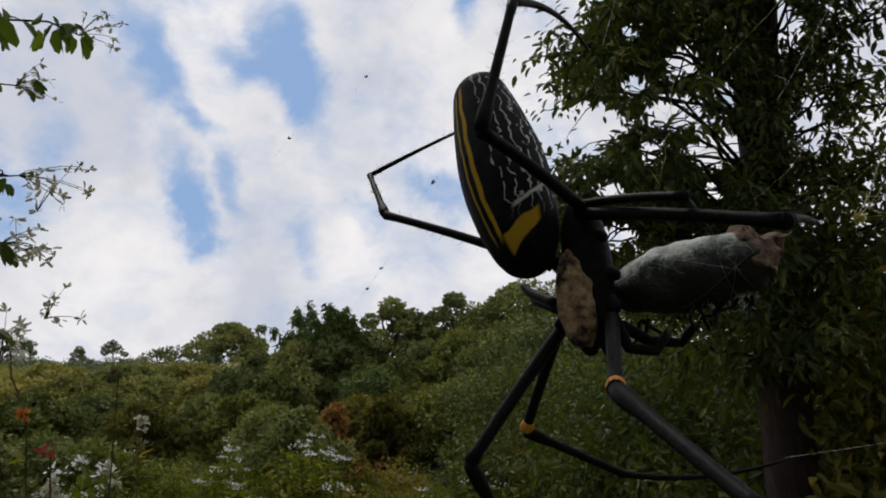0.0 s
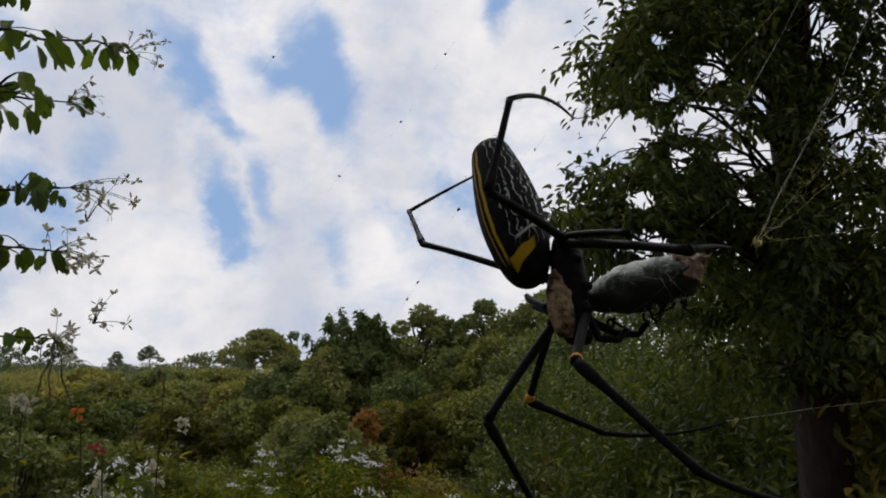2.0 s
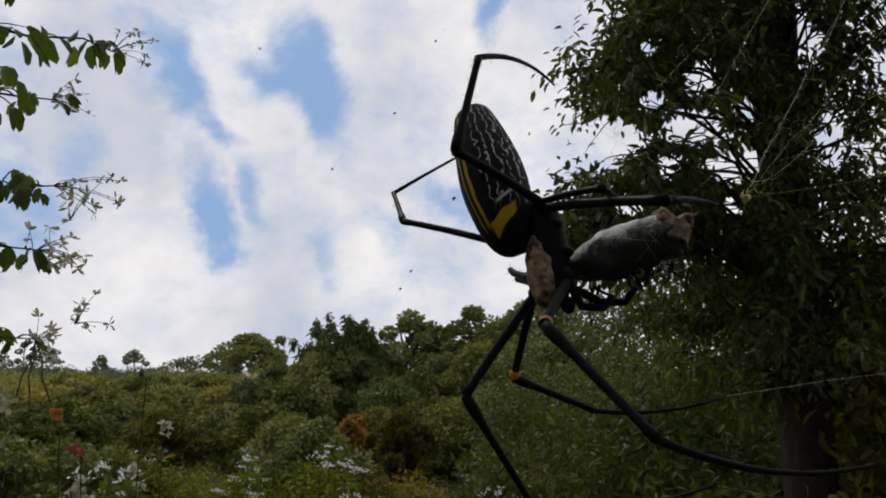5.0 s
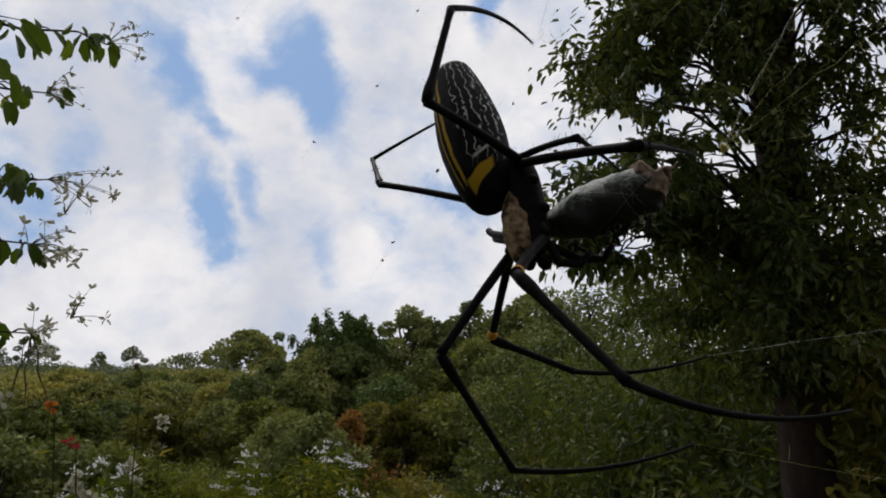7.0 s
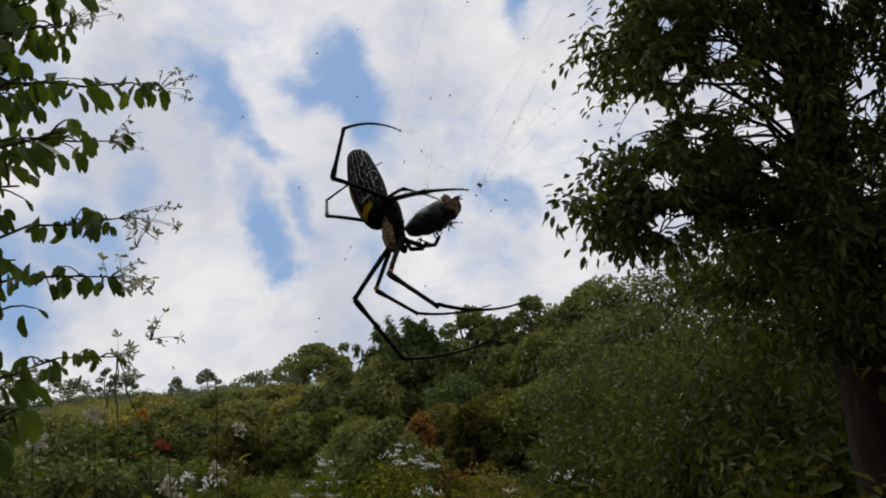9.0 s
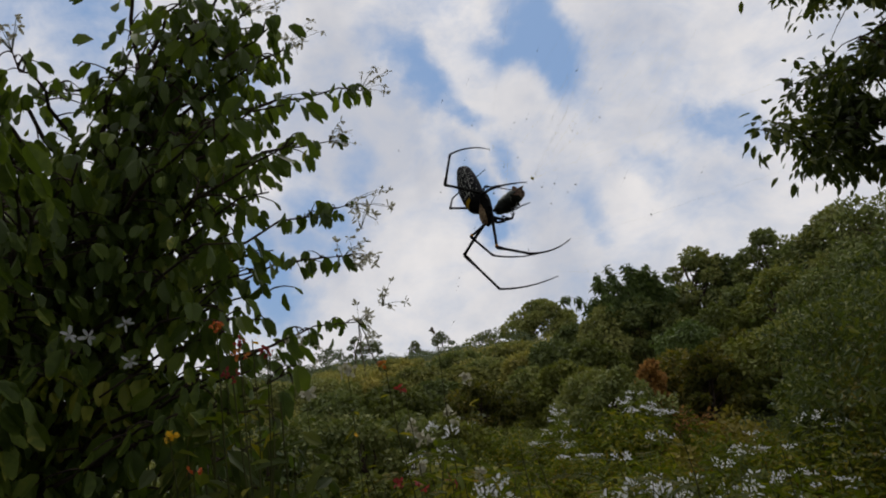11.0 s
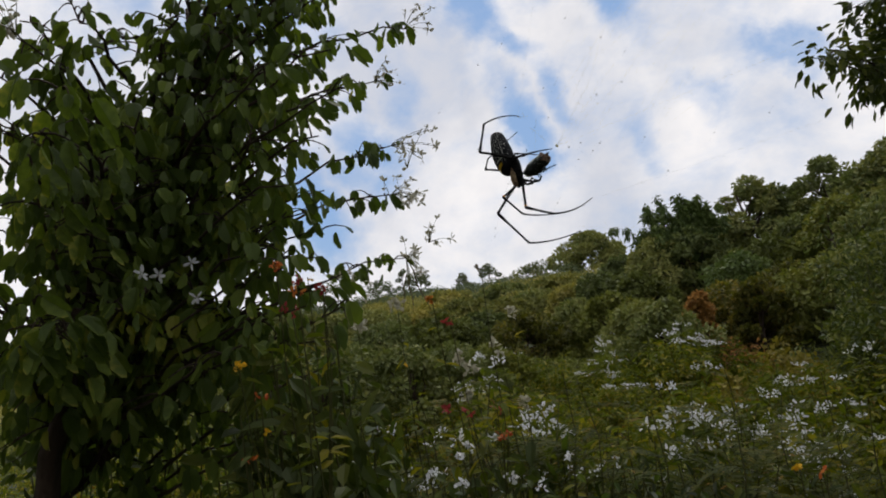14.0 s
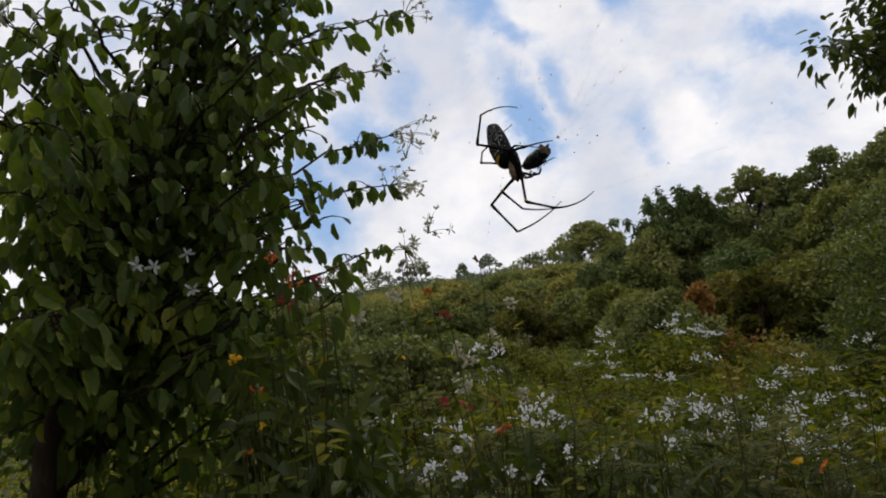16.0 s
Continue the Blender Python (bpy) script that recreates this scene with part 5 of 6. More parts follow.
def lathe(g, a, b, profile, flat=1.0, sides=28, face=(0, -1, 0)):
    """A rounded body from a to b; profile: rows of (way along 0..1, radius)."""
    a, b = np.asarray(a, float), np.asarray(b, float)
    ax = b - a
    ax_n = ax / np.linalg.norm(ax)
    front = np.asarray(face, float) - np.dot(face, ax_n) * ax_n
    front /= np.linalg.norm(front)
    side = np.cross(front, ax_n)
    ang = np.linspace(0, 2 * np.pi, sides, endpoint=False)
    pts = []
    for s, r in profile:
        for q in ang:
            pts.append(a + ax * s + side * (r * math.cos(q)) + front * (r * flat * math.sin(q)))
    n = len(profile)
    faces = [(i * sides + k, i * sides + (k + 1) % sides, (i + 1) * sides + (k + 1) % sides, (i + 1) * sides + k) for i in range(n - 1) for k in range(sides)]
    faces += [tuple(range(sides - 1, -1, -1)), tuple((n - 1) * sides + k for k in range(sides))]
    g.add(pts, faces)


def round_profile(rows, steps=30):
    """Smooths a few (way, radius) rows into a rounded outline."""
    s = 0.5 - 0.5 * np.cos(np.linspace(0, np.pi, steps))
    xs, rs = [r[0] for r in rows], [r[1] for r in rows]
    out = np.interp(s, xs, rs)
    for _ in range(2):
        out[1:-1] = (out[:-2] + 2 * out[1:-1] + out[2:]) / 4
    return list(zip(s, out))


def bristles(g, path, r, n, rng, size=0.0013):
    m = len(path)
    s = rng.rand(n)
    q = np.stack([np.interp(s, np.linspace(0, 1, m), path[:, j]) for j in range(3)], 1)
    d = unit(n, rng)
    tang = path[-1] - path[0]
    tang = tang / np.linalg.norm(tang)
    d = d - (d @ tang)[:, None] * tang
    d /= np.linalg.norm(d, axis=1)[:, None]
    g.leaves(([(0, -0.5, 0), (0, 0.5, 0), (1, 0, 0)], [(0, 1, 2)]), q + d * r * 0.8, d + tang * 0.7, unit(n, rng), size * (0.5 + rng.rand(n)), 0.00009)


def limb_piece(path, r0, r1, rng, knob=True, hairs=60, origin=(0, 0, 0), knee=0.0):
    g = Geo()
    path = np.asarray(path, float) - np.asarray(origin, float)
    n = len(path)
    r = np.linspace(r0, r1, n)
    if knob:
        r = r * (1 + 0.25 * np.exp(-((np.linspace(0, 1, n) - 1) / 0.06) ** 2))
    r = r * (1 + knee * np.exp(-((np.linspace(0, 1, n) - 0.1) / 0.11) ** 2))
    g.tube(path, r, 10)
    bristles(g, path, (r0 + r1) / 2, hairs, rng)
    return g


# joints of each leg, from the body outwards
LEGS = {
    "back_over": [(0.0205, 0.1040, 0.0285), (0.0032, 0.0865, 0.0339), (0.0074, 0.0916, 0.0558), (0.0252, 0.1224, 0.0643)],
    "back_side": [(0.0170, 0.1110, 0.0200), (-0.0125, 0.1302, 0.0317), (-0.0185, 0.1518, 0.0458), (0.0095, 0.1550, 0.0630)],
    "side_long": [(0.0203, 0.1055, 0.0278), (0.0395, 0.0785, 0.0215), (0.0412, 0.0805, 0.0222), (0.0545, 0.0979, 0.0263)],
    "side_short": [(0.0210, 0.1060, 0.0295), (0.0305, 0.0871, 0.0264), (0.0315, 0.0890, 0.0266), (0.0428, 0.1083, 0.0260)],
    "side_far": [(0.0220, 0.1095, 0.0175), (0.0320, 0.1190, 0.0160), (0.0380, 0.1240, 0.0185), (0.0465, 0.1290, 0.0218)],
    "front_low": [(0.0195, 0.1110, 0.0105), (0.0046, 0.1059, -0.0114), (0.0190, 0.1221, -0.0348), (0.0573, 0.1232, -0.0293)],
    "front_far": [(0.0190, 0.1130, 0.0100), (0.0147, 0.1202, -0.0072), (0.0328, 0.1250, -0.0140), (0.0626, 0.1279, -0.0106)],
    "front_near": [(0.0258, 0.1065, 0.0125), (0.0190, 0.0792, 0.0002), (0.0338, 0.0669, -0.0174), (0.0707, 0.0818, -0.0213)],
}
# the stances that three of them take later (or earlier) on
STANCES = {
    "front_low": {"late": [(0.0050, 0.1010, -0.0112), (0.0225, 0.1111, -0.0357), (0.0594, 0.1244, -0.0320)], "lifted": [(0.0025, 0.0994, -0.0084), (0.0218, 0.0910, -0.0322), (0.0513, 0.1099, -0.0140)]},
    "front_far": {"late": [(0.0113, 0.1003, -0.0001), (0.0251, 0.1016, -0.0161), (0.0582, 0.1105, -0.0198)]},
    "front_near": {"first": [(0.0190, 0.0765, 0.0007), (0.0232, 0.0553, -0.0065), (0.0570, 0.0741, -0.0170)], "second": [(0.0190, 0.0765, 0.0007), (0.0382, 0.0694, -0.0169), (0.0753, 0.0836, -0.0219)],
                   "late": [(0.0303, 0.0937, -0.0125), (0.0535, 0.0844, -0.0228), (0.0730, 0.1175, -0.0114)]},
}
MOVERS = {}
# the abdomen's ends, waist and tail, bent and turned to fit the camera's view: seconds, waist, tail, degrees
ABDOMEN = [(0.0, (0.0139, 0.1091, 0.0186), (0.0037, 0.1198, 0.0546), 0), (2.5, (0.0144, 0.1090, 0.0190), (0.0038, 0.1197, 0.0548), 0), (4.0, (0.0150, 0.1090, 0.0190), (0.0043, 0.1197, 0.0555), 0),
           (7.5, (0.0154, 0.1090, 0.0193), (0.0058, 0.1197, 0.0555), 0), (10.5, (0.0152, 0.1090, 0.0182), (0.0054, 0.1197, 0.0536), 18), (16.0, (0.0147, 0.1089, 0.0188), (0.0052, 0.1197, 0.0536), 18)]


def abdomen_pose(waist, tail, turn=0.0):
    lift = Vector((0, 0, EYE)) - Vector(HOME)
    a, b = Vector(waist) + lift, Vector(tail) + lift
    ax = (b - a).normalized()
    back = Vector((-0.1 * math.cos(radians(turn)) + math.sin(radians(turn)), math.cos(radians(turn)), 0))
    back = (back - back.dot(ax) * ax).normalized()
    side = back.cross(ax)
    return Matrix.Translation((a + b) / 2) @ Matrix((side, back, ax)).transposed().to_4x4()


def build_spider():
    rng = np.random.RandomState(77)
    lift = np.array([0, 0, EYE])
    t = thing("orb_spider", HOME, "large black orb-weaver spider with striped abdomen hanging in its web", "spider")

    def loc(p):
        return np.asarray(p, float) + lift - HOME

    # abdomen: its own axes, z from the waist to the tail, -y to the patterned side
    a, b = loc(ABDOMEN[3][1]), loc(ABDOMEN[3][2])
    half = np.linalg.norm(b - a) / 2
    g = Geo()
    prof = round_profile([(0, 0.0018), (0.03, 0.0038), (0.1, 0.0054), (0.22, 0.0067), (0.4, 0.0076), (0.55, 0.0076), (0.75, 0.0065), (0.9, 0.0053), (0.97, 0.0046), (1, 0.0030)], 40)
    lathe(g, (0, 0, -half), (0, 0, half), prof, 1.25, 40)
    ob = part("abdomen", g, M_ABDOMEN, t, "black abdomen with yellow side bands and white squiggles", smooth=True)
    MOVERS["abdomen"] = ob
    ob.matrix_local = abdomen_pose(ABDOMEN[3][1], ABDOMEN[3][2])
    g = Geo()
    lathe(g, (0, 0, half - 0.001), (0, 0, half + 0.0014), round_profile([(0, 0.0024), (0.6, 0.0018), (1, 0.0008)], 8), 1, 12)
    part("spinneret", g, M_CHITIN, ob, smooth=True)
    # head and chest
    g = Geo()
    lathe(g, loc((0.0202, 0.1068, 0.0225)), loc((0.0212, 0.1050, 0.0068)), round_profile([(0, 0.0016), (0.12, 0.0028), (0.4, 0.0036), (0.65, 0.0034), (0.9, 0.0026), (1, 0.0014)], 24), 0.75, 24)
    v = g.verts[0]
    v += np.array([[0.0004 * noise.noise((q[0] * 500 + k, q[1] * 500, q[2] * 500)) for k in (0, 7, 13)] for q in v])
    part("carapace", g, M_CARAPACE, t, "mottled tan downy carapace", smooth=True)
    g = Geo()
    lathe(g, loc((0.0208, 0.1085, 0.0305)), loc((0.0240, 0.1060, 0.0075)), round_profile([(0, 0.0018), (0.2, 0.0037), (0.5, 0.0040), (0.85, 0.0032), (1, 0.0014)], 20), 0.9, 20)
    part("chest", g, M_CHITIN, t, smooth=True)
    for p, q, r in (((0.0205, 0.1070, 0.0290), (0.0212, 0.1035, 0.0275), 0.0015), ((0.0215, 0.1075, 0.0250), (0.0245, 0.1045, 0.0240), 0.0015), ((0.0230, 0.1060, 0.0190), (0.0268, 0.1045, 0.0180), 0.0014),
                    ((0.0238, 0.1060, 0.0150), (0.0265, 0.1040, 0.0125), 0.0015), ((0.0205, 0.1095, 0.0120), (0.0180, 0.1110, 0.0100), 0.0013), ((0.0200, 0.1105, 0.0200), (0.0165, 0.1115, 0.0210), 0.0013)):
        g = Geo()
        lathe(g, loc(p), loc(q), round_profile([(0, r * 0.5), (0.25, r), (0.6, r * 0.95), (0.9, r * 0.7), (1, r * 0.3)], 12), 1, 14)
        part("hip", g, M_CHITIN, t, smooth=True)
    for s in (-1, 1):
        g = Geo()
        c = loc((0.0238 + 0.0016 * s, 0.1062, 0.0085))
        lathe(g, c, c + np.array([0.0006, -0.0003, -0.0030]), round_profile([(0, 0.0016), (0.5, 0.0017), (0.85, 0.0011), (1, 0.0004)], 10), 1, 12)
        part("fang", g, M_CHITIN, t, smooth=True)
    # feelers: one short and blunt, others curled under the prey
    for k, pts in enumerate(([(0.0185, 0.1130, 0.0140), (0.0150, 0.1225, 0.0170), (0.0142, 0.1245, 0.0182)], [(0.0190, 0.1120, 0.0130), (0.0155, 0.1210, 0.0155), (0.0178, 0.1190, 0.0160)],
                             [(0.0262, 0.1070, 0.0120), (0.0285, 0.1060, 0.0070), (0.0330, 0.1070, 0.0068), (0.0350, 0.1080, 0.0095)], [(0.0270, 0.1080, 0.0110), (0.0330, 0.1100, 0.0085), (0.0380, 0.1100, 0.0085), (0.0400, 0.1090, 0.0115)])):
        p = np.array([loc(q) for q in pts])
        f = np.linspace(0, 1, 10)
        path = np.stack([np.interp(f, np.linspace(0, 1, len(p)), p[:, j]) for j in range(3)], 1)
        part("feeler", limb_piece(path, 0.0010, 0.0007, rng, False, 30), M_CHITIN, t, smooth=True)
    thick = {"front_near": 1.0, "front_low": 1.0, "front_far": 0.9, "back_over": 0.95, "back_side": 0.8, "side_long": 0.95, "side_short": 0.7, "side_far": 0.7}
    for name, pts in LEGS.items():
        k = thick[name] * 0.95
        p = [loc(q) for q in pts]
        leg = part("leg", limb_piece(bend(p[0], p[1], 14, 0.0004), 0.00115 * k, 0.00095 * k, rng, origin=p[0]), M_CHITIN, t, smooth=True)
        leg.location = p[0]
        shin = new("shin", limb_piece(bend(p[1], p[2], 16, 0.0), 0.00092 * k, 0.0008 * k, rng, origin=p[1], knee=0.45).mesh("shin", M_CHITIN, True))
        shin.parent = leg
        shin.location = p[1] - p[0]
        sag = {"front_low": -0.0022, "front_far": -0.0016, "front_near": -0.0028, "back_over": 0.0028}.get(name, 0.0004)
        foot = new("foot", limb_piece(bend(p[2], p[3], 20, sag), 0.00075 * k, 0.0003 * k, rng, False, 70, origin=p[2]).mesh("foot", M_CHITIN, True))
        foot.parent = leg
        foot.location = p[2] - p[0]
        if name in ("front_near", "front_far"):
            g = Geo()
            c = (p[1] - p[0]) * 0.97
            d = (p[1] - p[0]) / np.linalg.norm(p[1] - p[0])
            lathe(g, c - d * 0.0011, c + d * 0.0005, round_profile([(0, 0.0010), (0.5, 0.0013), (1, 0.0010)], 8), 1, 12)
            part("joint", g, M_JOINT, leg, "orange leg joint", smooth=True)
        MOVERS[name] = (leg, shin, foot, p)
    MOVERS["spider"] = t
    return t


SPIDER = build_spider()


def build_prey():
    rng = np.random.RandomState(81)
    a, b = np.array([0.0272, 0.1125, 0.0160 + EYE]), np.array([0.0484, 0.1012, 0.0218 + EYE])
    t = thing("wrapped_prey", tuple(a), "large insect wrapped in grey-white silk, held by a spider", "prey")
    ax = b - a
    g = Geo()
    lathe(g, (0, 0, 0), ax, round_profile([(0, 0.0012), (0.06, 0.0032), (0.25, 0.0048), (0.55, 0.0053), (0.85, 0.0049), (0.96, 0.0038), (1, 0.002)], 30), 0.9, 28)
    v = g.verts[0]
    v += np.array([[0.0012 * noise.noise((q[0] * 260 + k, q[1] * 300, q[2] * 300)) for k in (0, 7, 13)] for q in v])
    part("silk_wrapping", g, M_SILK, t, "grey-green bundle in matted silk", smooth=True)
    g = Geo()
    lathe(g, ax * 0.84, ax * 1.08 + np.array([0.0002, 0, 0.0022]), round_profile([(0, 0.0046), (0.3, 0.0049), (0.5, 0.0042), (0.75, 0.0018), (1, 0.0003)], 22), 0.85, 26)
    for v in g.verts:
        v += np.array([[0.0016 * noise.noise((q[0] * 420 + k, q[1] * 420, q[2] * 420)) for k in (0, 7, 13)] for q in v])
    for end in ((0.0032, -0.0016, 0.0036), (0.0012, 0, -0.0042), (0.0018, -0.001, 0.0006)):
        g.tube(bend(ax * 0.98, ax * 0.99 + np.array(end), 8, 0, 0.00035, rng), [0.001, 0.001, 0.0008, 0.0007, 0.0005, 0.0004, 0.0002, 0.0001], 6)
    part("husk", g, M_HUSK, t, "brownish torn husk at the end")
    g = Geo()
    for _ in range(26):
        s0, q0 = 0.1 + 0.75 * rng.rand(), rng.rand() * 6.28
        f = np.linspace(0, 1, 9)
        ang = q0 + f * (1 + 2 * rng.rand())
        s = s0 + (f - 0.5) * 0.35 * rng.normal()
        s = np.clip(s, 0.05, 0.97)
        r = np.interp(s, [0, 0.08, 0.25, 0.55, 0.85, 1], [0.0016, 0.0038, 0.0052, 0.0056, 0.0053, 0.0036])
        n1 = np.cross(ax, (0, 0, 1.0))
        n1 /= np.linalg.norm(n1)
        n2 = np.cross(n1, ax / np.linalg.norm(ax))
        path = ax * s[:, None] + n1 * (r * np.cos(ang))[:, None] + n2 * (r * 0.95 * np.sin(ang))[:, None]
        g.tube(path, [0.000016] * 9, 3, cap=False)
    # torn silk that hangs in loops below
    for _ in range(26):
        c = ax * (0.55 + 0.4 * rng.rand()) + np.array([0, 0, -0.0048])
        q = c + np.array([0.002 * rng.normal(), 0.0015 * rng.normal(), -0.0022 * rng.rand()])
        g.tube(bend(c, q, 7, -0.0018 * rng.rand(), 0.0003, rng), [0.00004] * 7, 3, cap=False)
    part("silk_strands", g, M_PALE_THREAD, t, "fine white silk strands", kind="stuff")
    for _ in range(10):
        g = Geo()
        p = ax * (0.2 + 0.7 * rng.rand()) + np.array([0, 0, -0.0055])
        q = p + np.array([0.003 * rng.normal(), 0.002 * rng.normal(), -0.003 - 0.002 * rng.rand()])
        g.tube(bend(p, q, 5, 0, 0.0005, rng), [0.0004, 0.00035, 0.0003, 0.0002, 0.0001], 5)
        part("insect_leg", g, M_CHITIN, t)
    MOVERS["prey"] = t


build_prey()


def build_web():
    rng = np.random.RandomState(90)
    t = thing("spider_web", HOME, "torn golden spider web with specks of debris", "web")
    lift = np.array([0, 0, EYE]) - HOME
    hub = np.array([0.0586, 0.0955, 0.0268])
    lines = [(hub, (0.30, 0.13, 0.075)), (hub, (0.105, 0.110, 0.080)), (hub, (0.098, 0.112, 0.092)), (hub, (0.085, 0.108, 0.070)), (hub, (0.115, 0.112, 0.072)),
             ((0.0261, 0.1151, 0.0615), (0.060, 0.13, 0.20)), ((0.0261, 0.1151, 0.0615), (0.034, 0.118, 0.062)), ((0.05, 0.12, 0.062), (0.13, 0.15, 0.16)), ((0.06, 0.12, 0.055), (0.115, 0.14, 0.15)),
             ((0.036, 0.115, 0.034), (0.040, 0.117, 0.058)), ((0.045, 0.11, 0.04), (0.034, 0.115, 0.052)), ((0.0635, 0.1296, -0.0103), (0.25, 0.16, 0.02)), ((0.0585, 0.1235, -0.0293), (0.24, 0.15, -0.06))]
    for i, (p, q) in enumerate(lines):
        g = Geo()
        p, q = np.asarray(p, float) + lift, np.asarray(q, float) + lift
        n = 16
        path = bend(p, q, n, -0.0006, 0.00025 if i else 0.0001, rng)
        g.tube(path, [0.000026] * n, 4, cap=False)
        for _ in range(5 if i else 3):
            c = p + (q - p) * rng.rand() * 0.7
            e = c + unit(1, rng)[0] * 0.004
            g.tube(bend(c, e, 5, 0, 0.0004, rng), [0.00003, 0.00004, 0.00004, 0.00003, 0.00002], 4, cap=False)
        part("thread", g, M_THREAD if i % 3 < 2 else M_PALE_THREAD, t)
    g = Geo()
    c = np.array([0.0590, 0.0955, 0.0270]) + lift
    g.leaves(SCRAP_LEAF, c + unit(14, rng) * 0.0006, unit(14, rng), unit(14, rng), 0.0013, 0.0007)
    part("silk_tuft", g, M_THREAD, t, "small yellowish tuft of silk")
    for k in range(34):
        fan = Geo()
        a = rng.rand()
        p = np.array([0.05 + 0.10 * a, 0.11 + 0.03 * rng.rand(), 0.03 + 0.09 * rng.rand()]) + lift
        q = p + np.array([0.012 + 0.02 * rng.rand(), 0.004 * rng.normal(), 0.012 + 0.025 * rng.rand()])
        fan.tube(bend(p, q, 7, -0.001, 0.0002, rng), [0.000018] * 7, 3, cap=False)
        part("thread", fan, M_THREAD, t)
    spots = [(-0.0054, 0.213, 0.062), (-0.03, 0.22, 0.10), (-0.012, 0.2, 0.12), (0.035, 0.16, 0.095), (0.045, 0.16, 0.095), (-0.018, 0.19, 0.03), (-0.04, 0.2, -0.005), (-0.042, 0.2, -0.012)]
    for _ in range(26):
        spots.append((0.02 + 0.11 * rng.normal(), 0.17 + 0.05 * rng.rand(), 0.06 + 0.07 * rng.normal()))
    for i, p in enumerate(spots):
        bit = Geo()
        c = np.asarray(p) + lift
        m = 6
        r = 0.0007 if i else 0.0011
        bit.leaves(SCRAP_LEAF, c + unit(m, rng) * r * 0.4, unit(m, rng) + np.array([0.5, 0, 1.0]), unit(m, rng), r * (0.7 + 1.0 * rng.rand(m)), r * 0.6)
        hair = bend(c - np.array([0.004, 0, 0.006]), c + np.array([0.004, 0, 0.006]), 4)
        bit.tube(hair, [0.000012] * 4, 3, cap=False)
        part("debris", bit, M_DEBRIS, t)
    MOVERS["web"] = t


build_web()


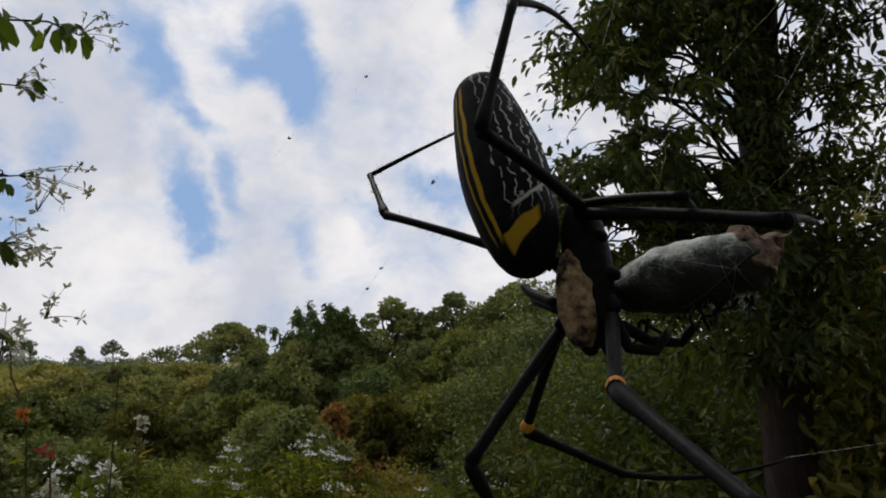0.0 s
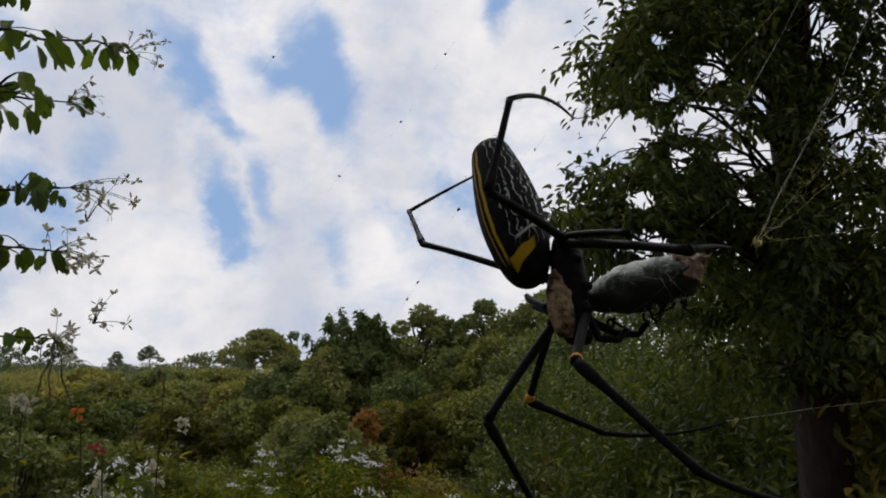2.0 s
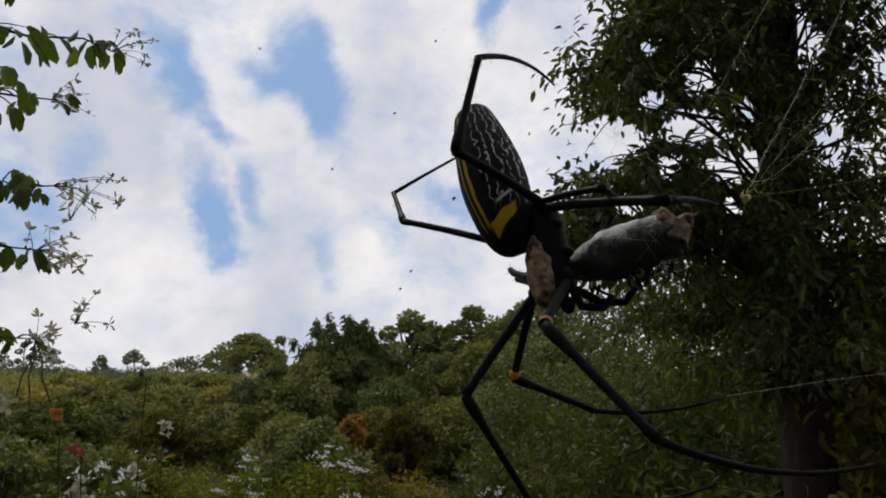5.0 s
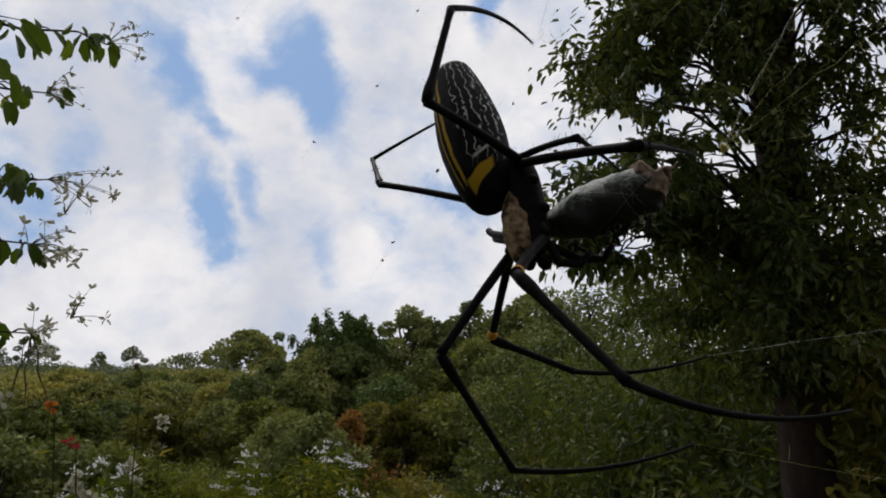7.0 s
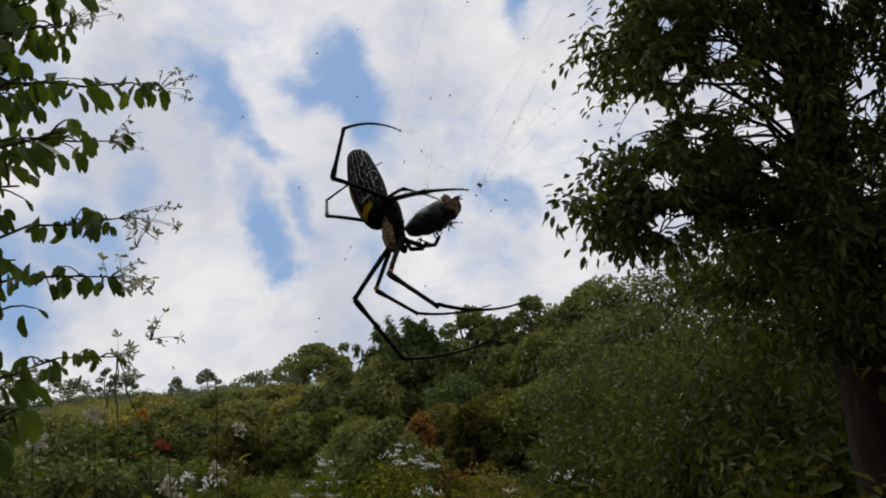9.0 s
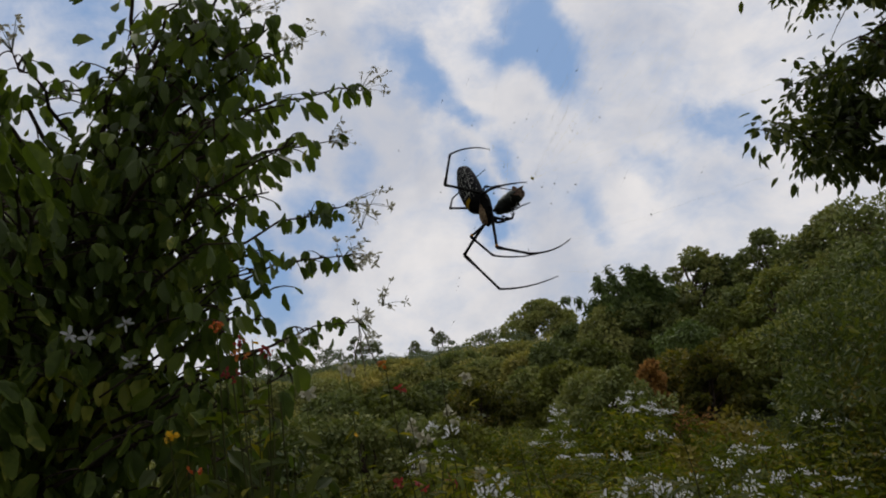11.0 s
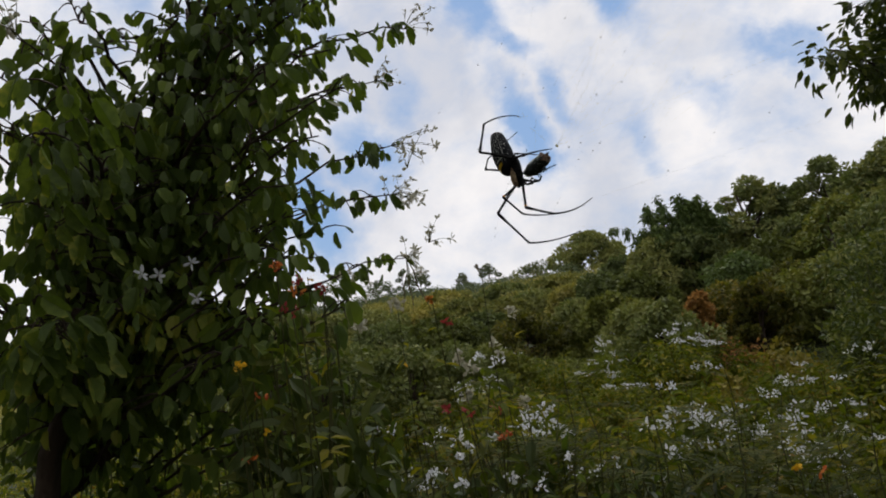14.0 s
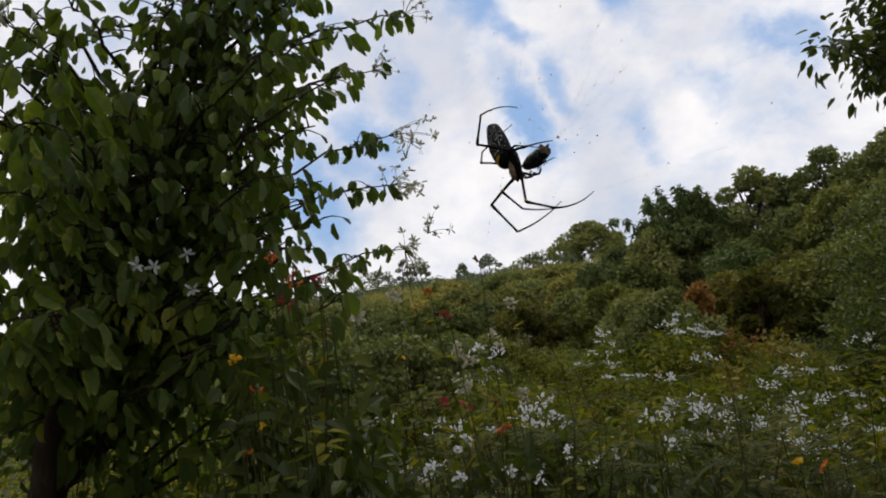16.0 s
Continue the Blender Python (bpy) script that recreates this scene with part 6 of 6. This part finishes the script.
# drift of the spider, its prey and its web, fitted to the camera's view: seconds, metres, degrees
SWAY = [
    (0.0, 0.0007, 0.0021, 0.0007, 1.6, 2.8, 0.7),
    (0.5, 0.0005, 0.0011, 0.0007, 1.1, 2.1, 0.4),
    (1.0, 0.0007, 0.0015, 0.0007, 1.2, 2.4, 0.5),
    (1.5, 0.0009, 0.0013, 0.0007, 1.5, 1.0, 0.7),
    (2.0, 0.0010, -0.0011, 0.0000, 1.5, 1.6, 0.6),
    (2.5, 0.0006, -0.0010, -0.0002, 1.7, 1.6, 0.3),
    (3.0, 0.0002, -0.0027, -0.0001, 1.1, 0.9, -1.8),
    (3.5, 0.0007, -0.0005, 0.0004, 0.6, 0.3, -2.8),
    (4.0, 0.0008, -0.0005, 0.0003, 0.8, 0.2, -3.3),
    (6.3, 0.0009, -0.0004, 0.0001, 0.3, -0.1, -2.4),
    (6.5, 0.0009, -0.0004, 0.0001, 0.3, -0.1, -2.4),
    (7.0, 0.0008, 0.0008, 0.0008, 0.9, -0.3, -2.8),
    (7.5, 0.0006, 0.0013, 0.0008, 1.2, -0.1, -2.6),
    (8.0, 0.0007, 0.0012, -0.0001, 2.5, -0.3, -0.9),
    (8.2, 0.0011, 0.0010, -0.0005, 2.3, -0.8, -1.0),
    (10.3, -0.0006, 0.0000, -0.0003, -2.1, -0.8, 1.5),
    (10.5, -0.0003, 0.0001, -0.0002, -2.4, -0.6, 2.4),
    (11.0, -0.0006, 0.0001, -0.0001, -2.5, -1.0, 1.5),
    (11.5, -0.0013, -0.0002, 0.0001, -2.4, -0.9, 2.4),
    (12.0, -0.0012, -0.0003, -0.0002, -2.5, -0.7, 3.1),
    (12.5, -0.0010, -0.0001, -0.0003, -2.9, -0.8, 2.9),
    (13.0, -0.0011, 0.0002, -0.0005, -2.5, -1.9, 1.2),
    (13.5, -0.0008, -0.0009, -0.0006, -2.1, -1.2, 0.8),
    (14.0, -0.0005, -0.0010, -0.0002, -1.7, -1.2, 1.4),
    (14.5, -0.0007, -0.0003, -0.0006, -2.1, -1.3, 2.3),
    (15.0, -0.0007, -0.0007, -0.0004, -1.9, -1.0, 2.0),
    (15.5, -0.0007, -0.0007, -0.0001, -1.8, -0.3, 2.8),
    (16.0, 0.0004, -0.0003, -0.0013, -1.6, -2.0, 3.6),
]


def stance(name, joints):
    """Poses of leg, shin and foot that bring the leg's joints to those places."""
    leg, shin, foot, p = MOVERS[name]
    rest = [Vector(q) for q in p]
    lift = Vector((0, 0, EYE)) - Vector(HOME)
    to = [rest[0]] + [Vector(q) + lift for q in joints]
    # each piece keeps its length: the first ends at the knee, the others follow from it
    way_of = [(to[i + 1] - to[i]).normalized() for i in range(3)]
    size = [(rest[i + 1] - rest[i]).length for i in range(3)]
    to[0] = to[1] - way_of[0] * size[0]
    to[2] = to[1] + way_of[1] * size[1]
    world = []
    for i in range(3):
        turn = (rest[i + 1] - rest[i]).rotation_difference(way_of[i])
        world.append(Matrix.Translation(to[i]) @ turn.to_matrix().to_4x4())
    back = world[0].inverted()
    return world[0], back @ world[1], back @ world[2]


def motions():
    """The spider with its prey and web sways a little to fit the camera's view; its front legs shift."""
    drift = [(t, pose(HOME[0] + x, HOME[1] + y, HOME[2] + z, rx, ry, rz)) for t, x, y, z, rx, ry, rz in SWAY]
    walk(MOVERS["spider"], drift)
    walk(MOVERS["web"], drift)
    shift = Matrix.Translation(Vector(MOVERS["prey"].location) - Vector(HOME))
    walk(MOVERS["prey"], [(t, m @ shift) for t, m in drift])
    walk(MOVERS["abdomen"], [(t, abdomen_pose(a, b, turn)) for t, a, b, turn in ABDOMEN])
    plan = {"front_low": [(0, ""), (8.2, ""), (10.3, "late"), (15.5, "late"), (16, "lifted")],
            "front_far": [(0, ""), (8.2, ""), (10.0, "late"), (16, "late")],
            "front_near": [(0, "first"), (1.0, "first"), (1.5, "second"), (2.0, "second"), (3.0, ""), (8.2, ""), (10.0, "late"), (16, "late")]}
    for name, keys in plan.items():
        rows = [(t, stance(name, STANCES[name][s] if s else LEGS[name][1:])) for t, s in keys]
        for i in range(3):
            walk(MOVERS[name][i], [(t, m[i]) for t, m in rows])


motions()
